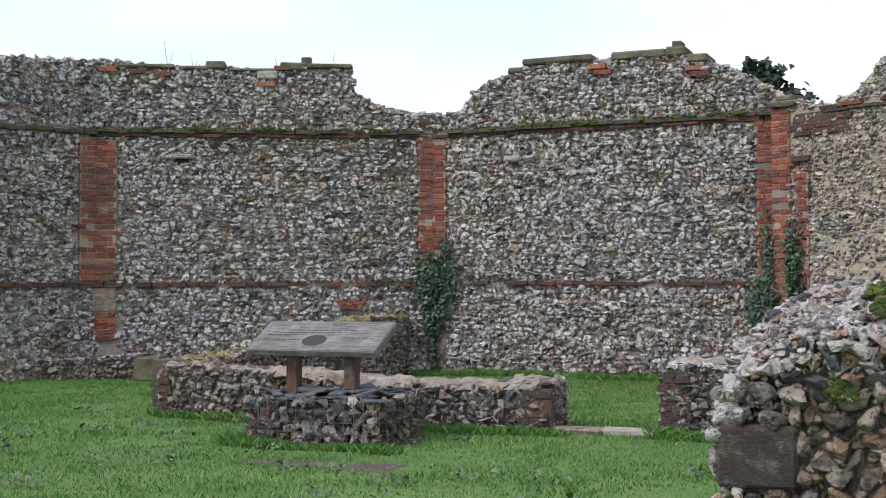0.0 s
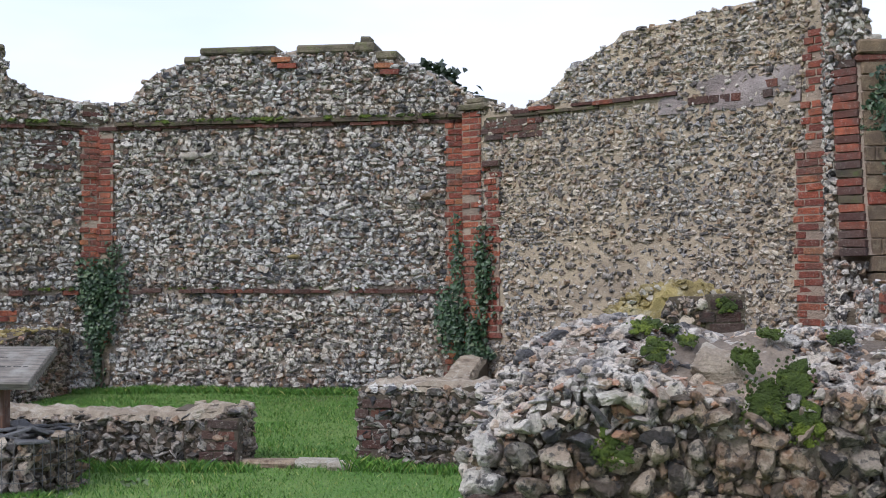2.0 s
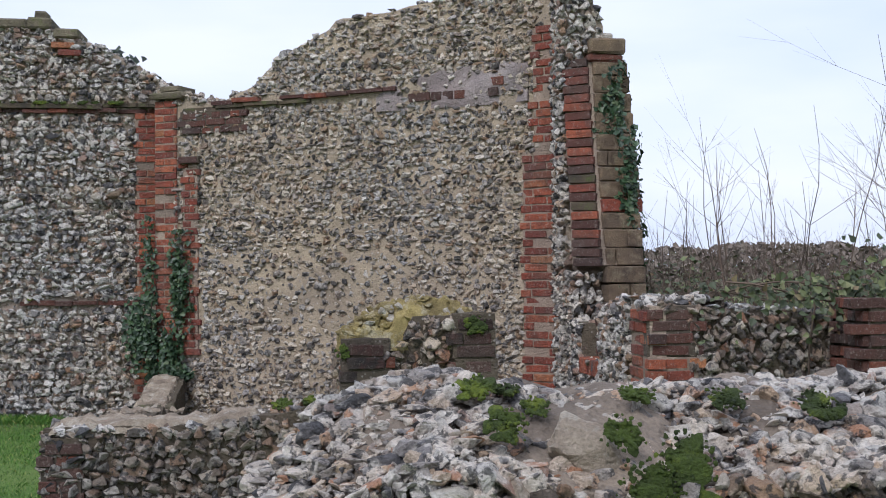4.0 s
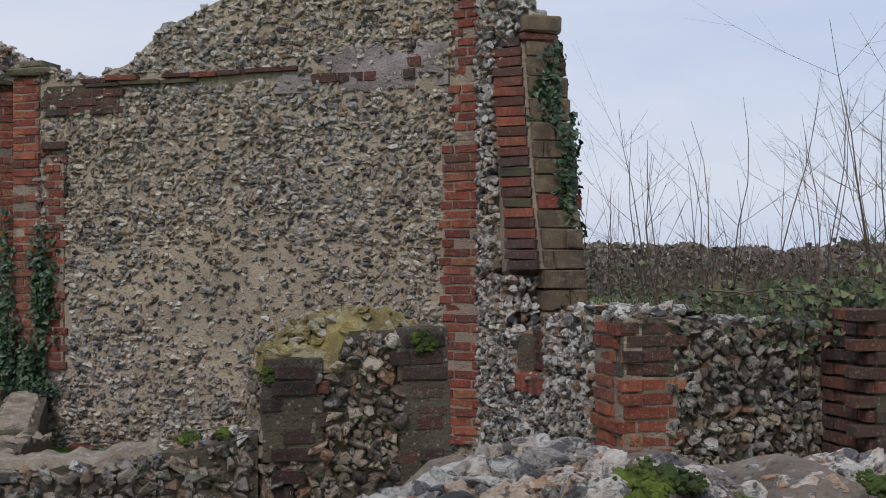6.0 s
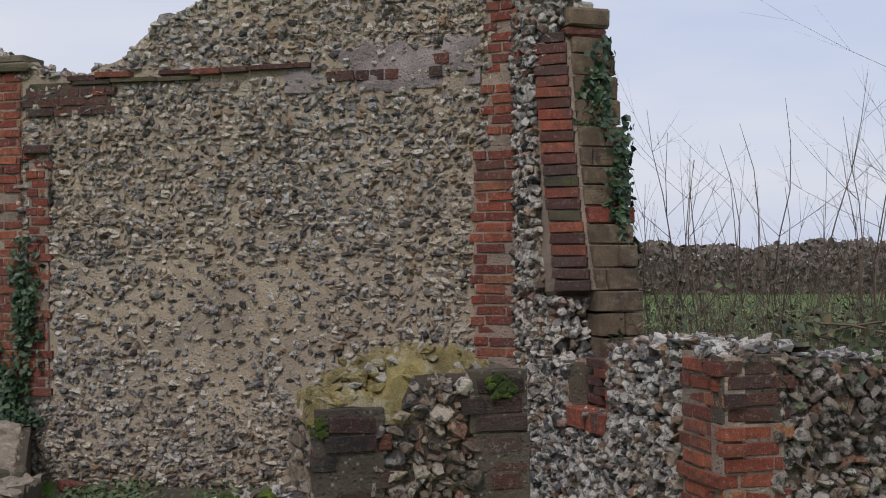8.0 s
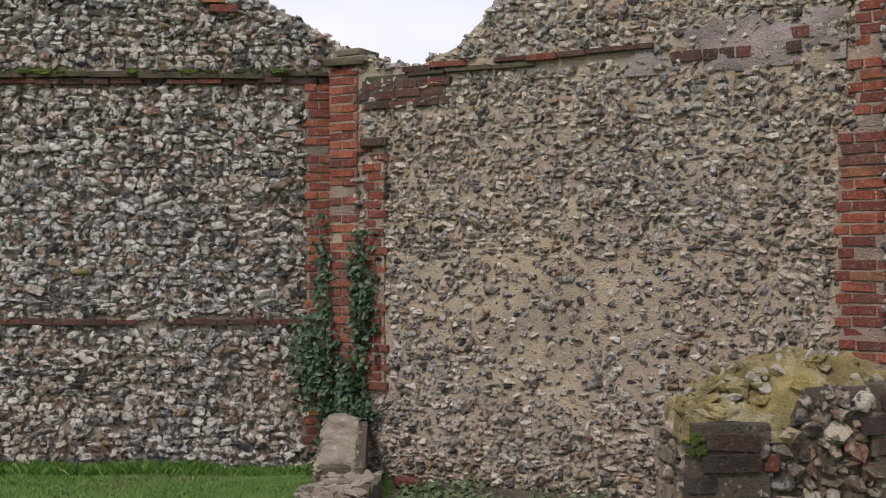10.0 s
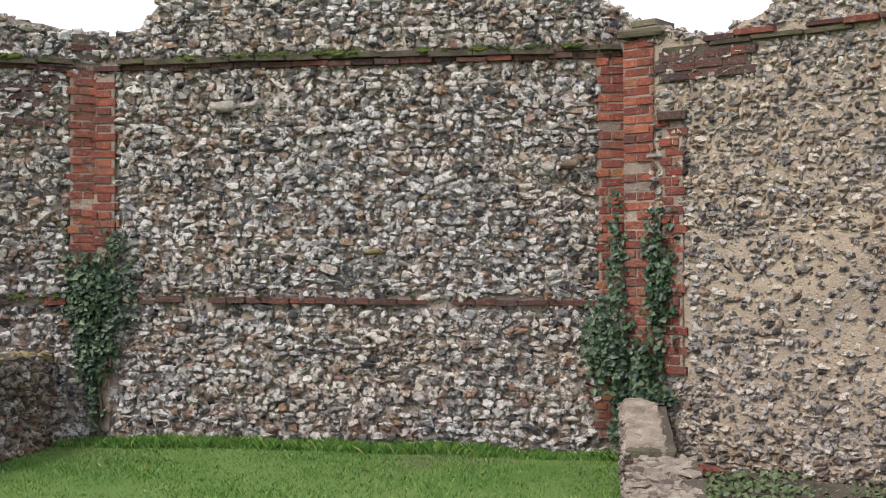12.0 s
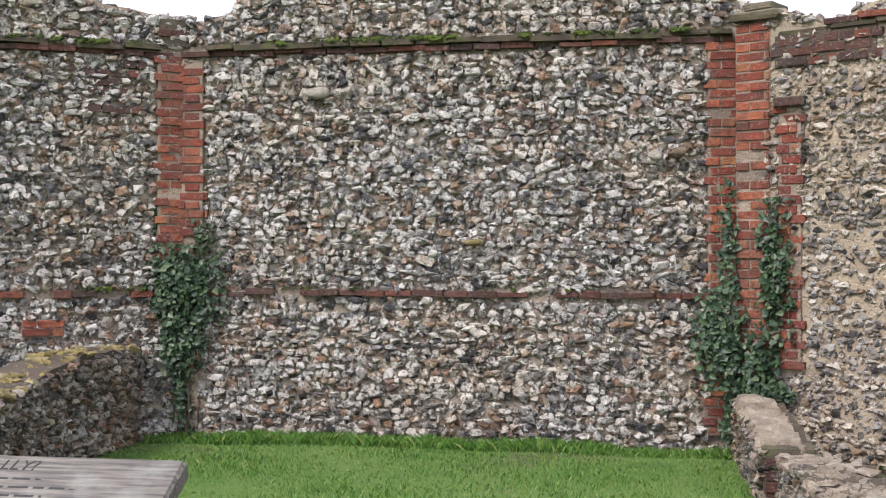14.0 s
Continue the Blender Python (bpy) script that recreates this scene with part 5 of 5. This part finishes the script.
# ---- grass and weeds ----
def blades(name, label, n, x0, x1, y0, y1, high, material, seed, keep=None):
    r = np.random.default_rng(seed)
    x, y = r.uniform(x0, x1, n), r.uniform(y0, y1, n)
    if keep is not None:
        ok = np.array([keep(a, b) > r.random() for a, b in zip(x, y)])
        x, y = x[ok], y[ok]
    n = len(x)
    z = np.array([lie(a, b) for a, b in zip(x, y)]) - 0.005
    clump = np.array([noise.noise(Vector((a * 1.3, b * 1.3, 3))) + 0.6 * noise.noise(Vector((a * 5, b * 5, 1))) for a, b in zip(x, y)])
    h = high * r.uniform(0.5, 1.2, n) * (1 + 0.7 * clump)
    a = r.uniform(0, 6.28, n)
    w = 0.0032 * r.uniform(0.7, 1.5, n)
    dx, dy = np.cos(a) * w, np.sin(a) * w
    bx, by = r.normal(0, 0.45, n) * h, r.normal(0, 0.45, n) * h
    v = np.stack([np.stack([x - dx, y - dy, z], 1), np.stack([x + dx, y + dy, z], 1), np.stack([x + bx * 0.4 + dx * 0.7, y + by * 0.4 + dy * 0.7, z + h * 0.6], 1), np.stack([x + bx, y + by, z + h], 1)], 1).reshape(-1, 3)
    tagged(mesh_arrays(name, v, (np.arange(n)[:, None] * 4 + np.array([0, 1, 2, 3])[None]).ravel(), 4, material), label, "grass", kind="stuff")


def lawn(x, y):
    if x > 4.35 and y > -4.95:
        return 0.12
    return 0.35 if noise.noise(Vector((x * 0.9, y * 0.9, 8))) > 0.45 else 1.0


blades("lawn_grass", "short green lawn grass with rough tufts", 260000, -5.5, 6.6, -9.2, -0.05, 0.026, GRASS, 141, lawn)
blades("rough_grass", "longer grass along the foot of the walls", 9000, -0.4, 3.95, -0.3, -0.02, 0.07, GRASS, 142)
blades("rough_grass", "longer grass along the foot of the walls", 5000, -0.4, 3.3, -5.35, -5.16, 0.07, GRASS, 143)
blades("rough_grass", "longer grass along the foot of the walls", 3500, 1.1, 2.5, -6.5, -6.3, 0.07, GRASS, 144)
blades("rough_grass", "longer grass along the foot of the walls", 2500, 3.85, 5.5, -5.2, -5.0, 0.07, GRASS, 145)
wp, wnn = [], []
r4 = np.random.default_rng(146)
for _ in range(300):
    x, y, w = (r4.uniform(4.4, 7.2), r4.uniform(-4.8, -0.6), 26) if r4.random() < 0.85 else (r4.uniform(-2, 6), r4.uniform(-8.5, -5.2), 16)
    for _ in range(w):
        wp.append((x + r4.normal(0, 0.07), y + r4.normal(0, 0.07), lie(x, y) + r4.uniform(0.01, 0.06)))
        wnn.append((r4.normal(0, 0.5), r4.normal(-0.2, 0.5), 1))
tagged(leaves("weeds", wp, wnn, 0.035, WEED, None, 147), "low weeds on the soil and in the lawn", "weeds", kind="stuff")
tufts = []
for s, h in ((0.9, 0.35), (1.2, 0.2), (2.25, 0.22), (2.9, 0.25)):
    a = P1(s, top1(s), -0.2)
    tufts.append(([tuple(a + np.array((0.06 * math.sin(5 * s) * q, 0, h * q))) for q in (0, 0.5, 1)], [0.004, 0.003, 0.0015]))
    tufts.append(([tuple(a), tuple(a + np.array((0.08, 0, h * 0.6)))], [0.003, 0.0015]))
tagged(stalks("dry_stalks", tufts, TWIG, None, 4), "dry weed stalks on the broken wall top", "weeds", kind="stuff")
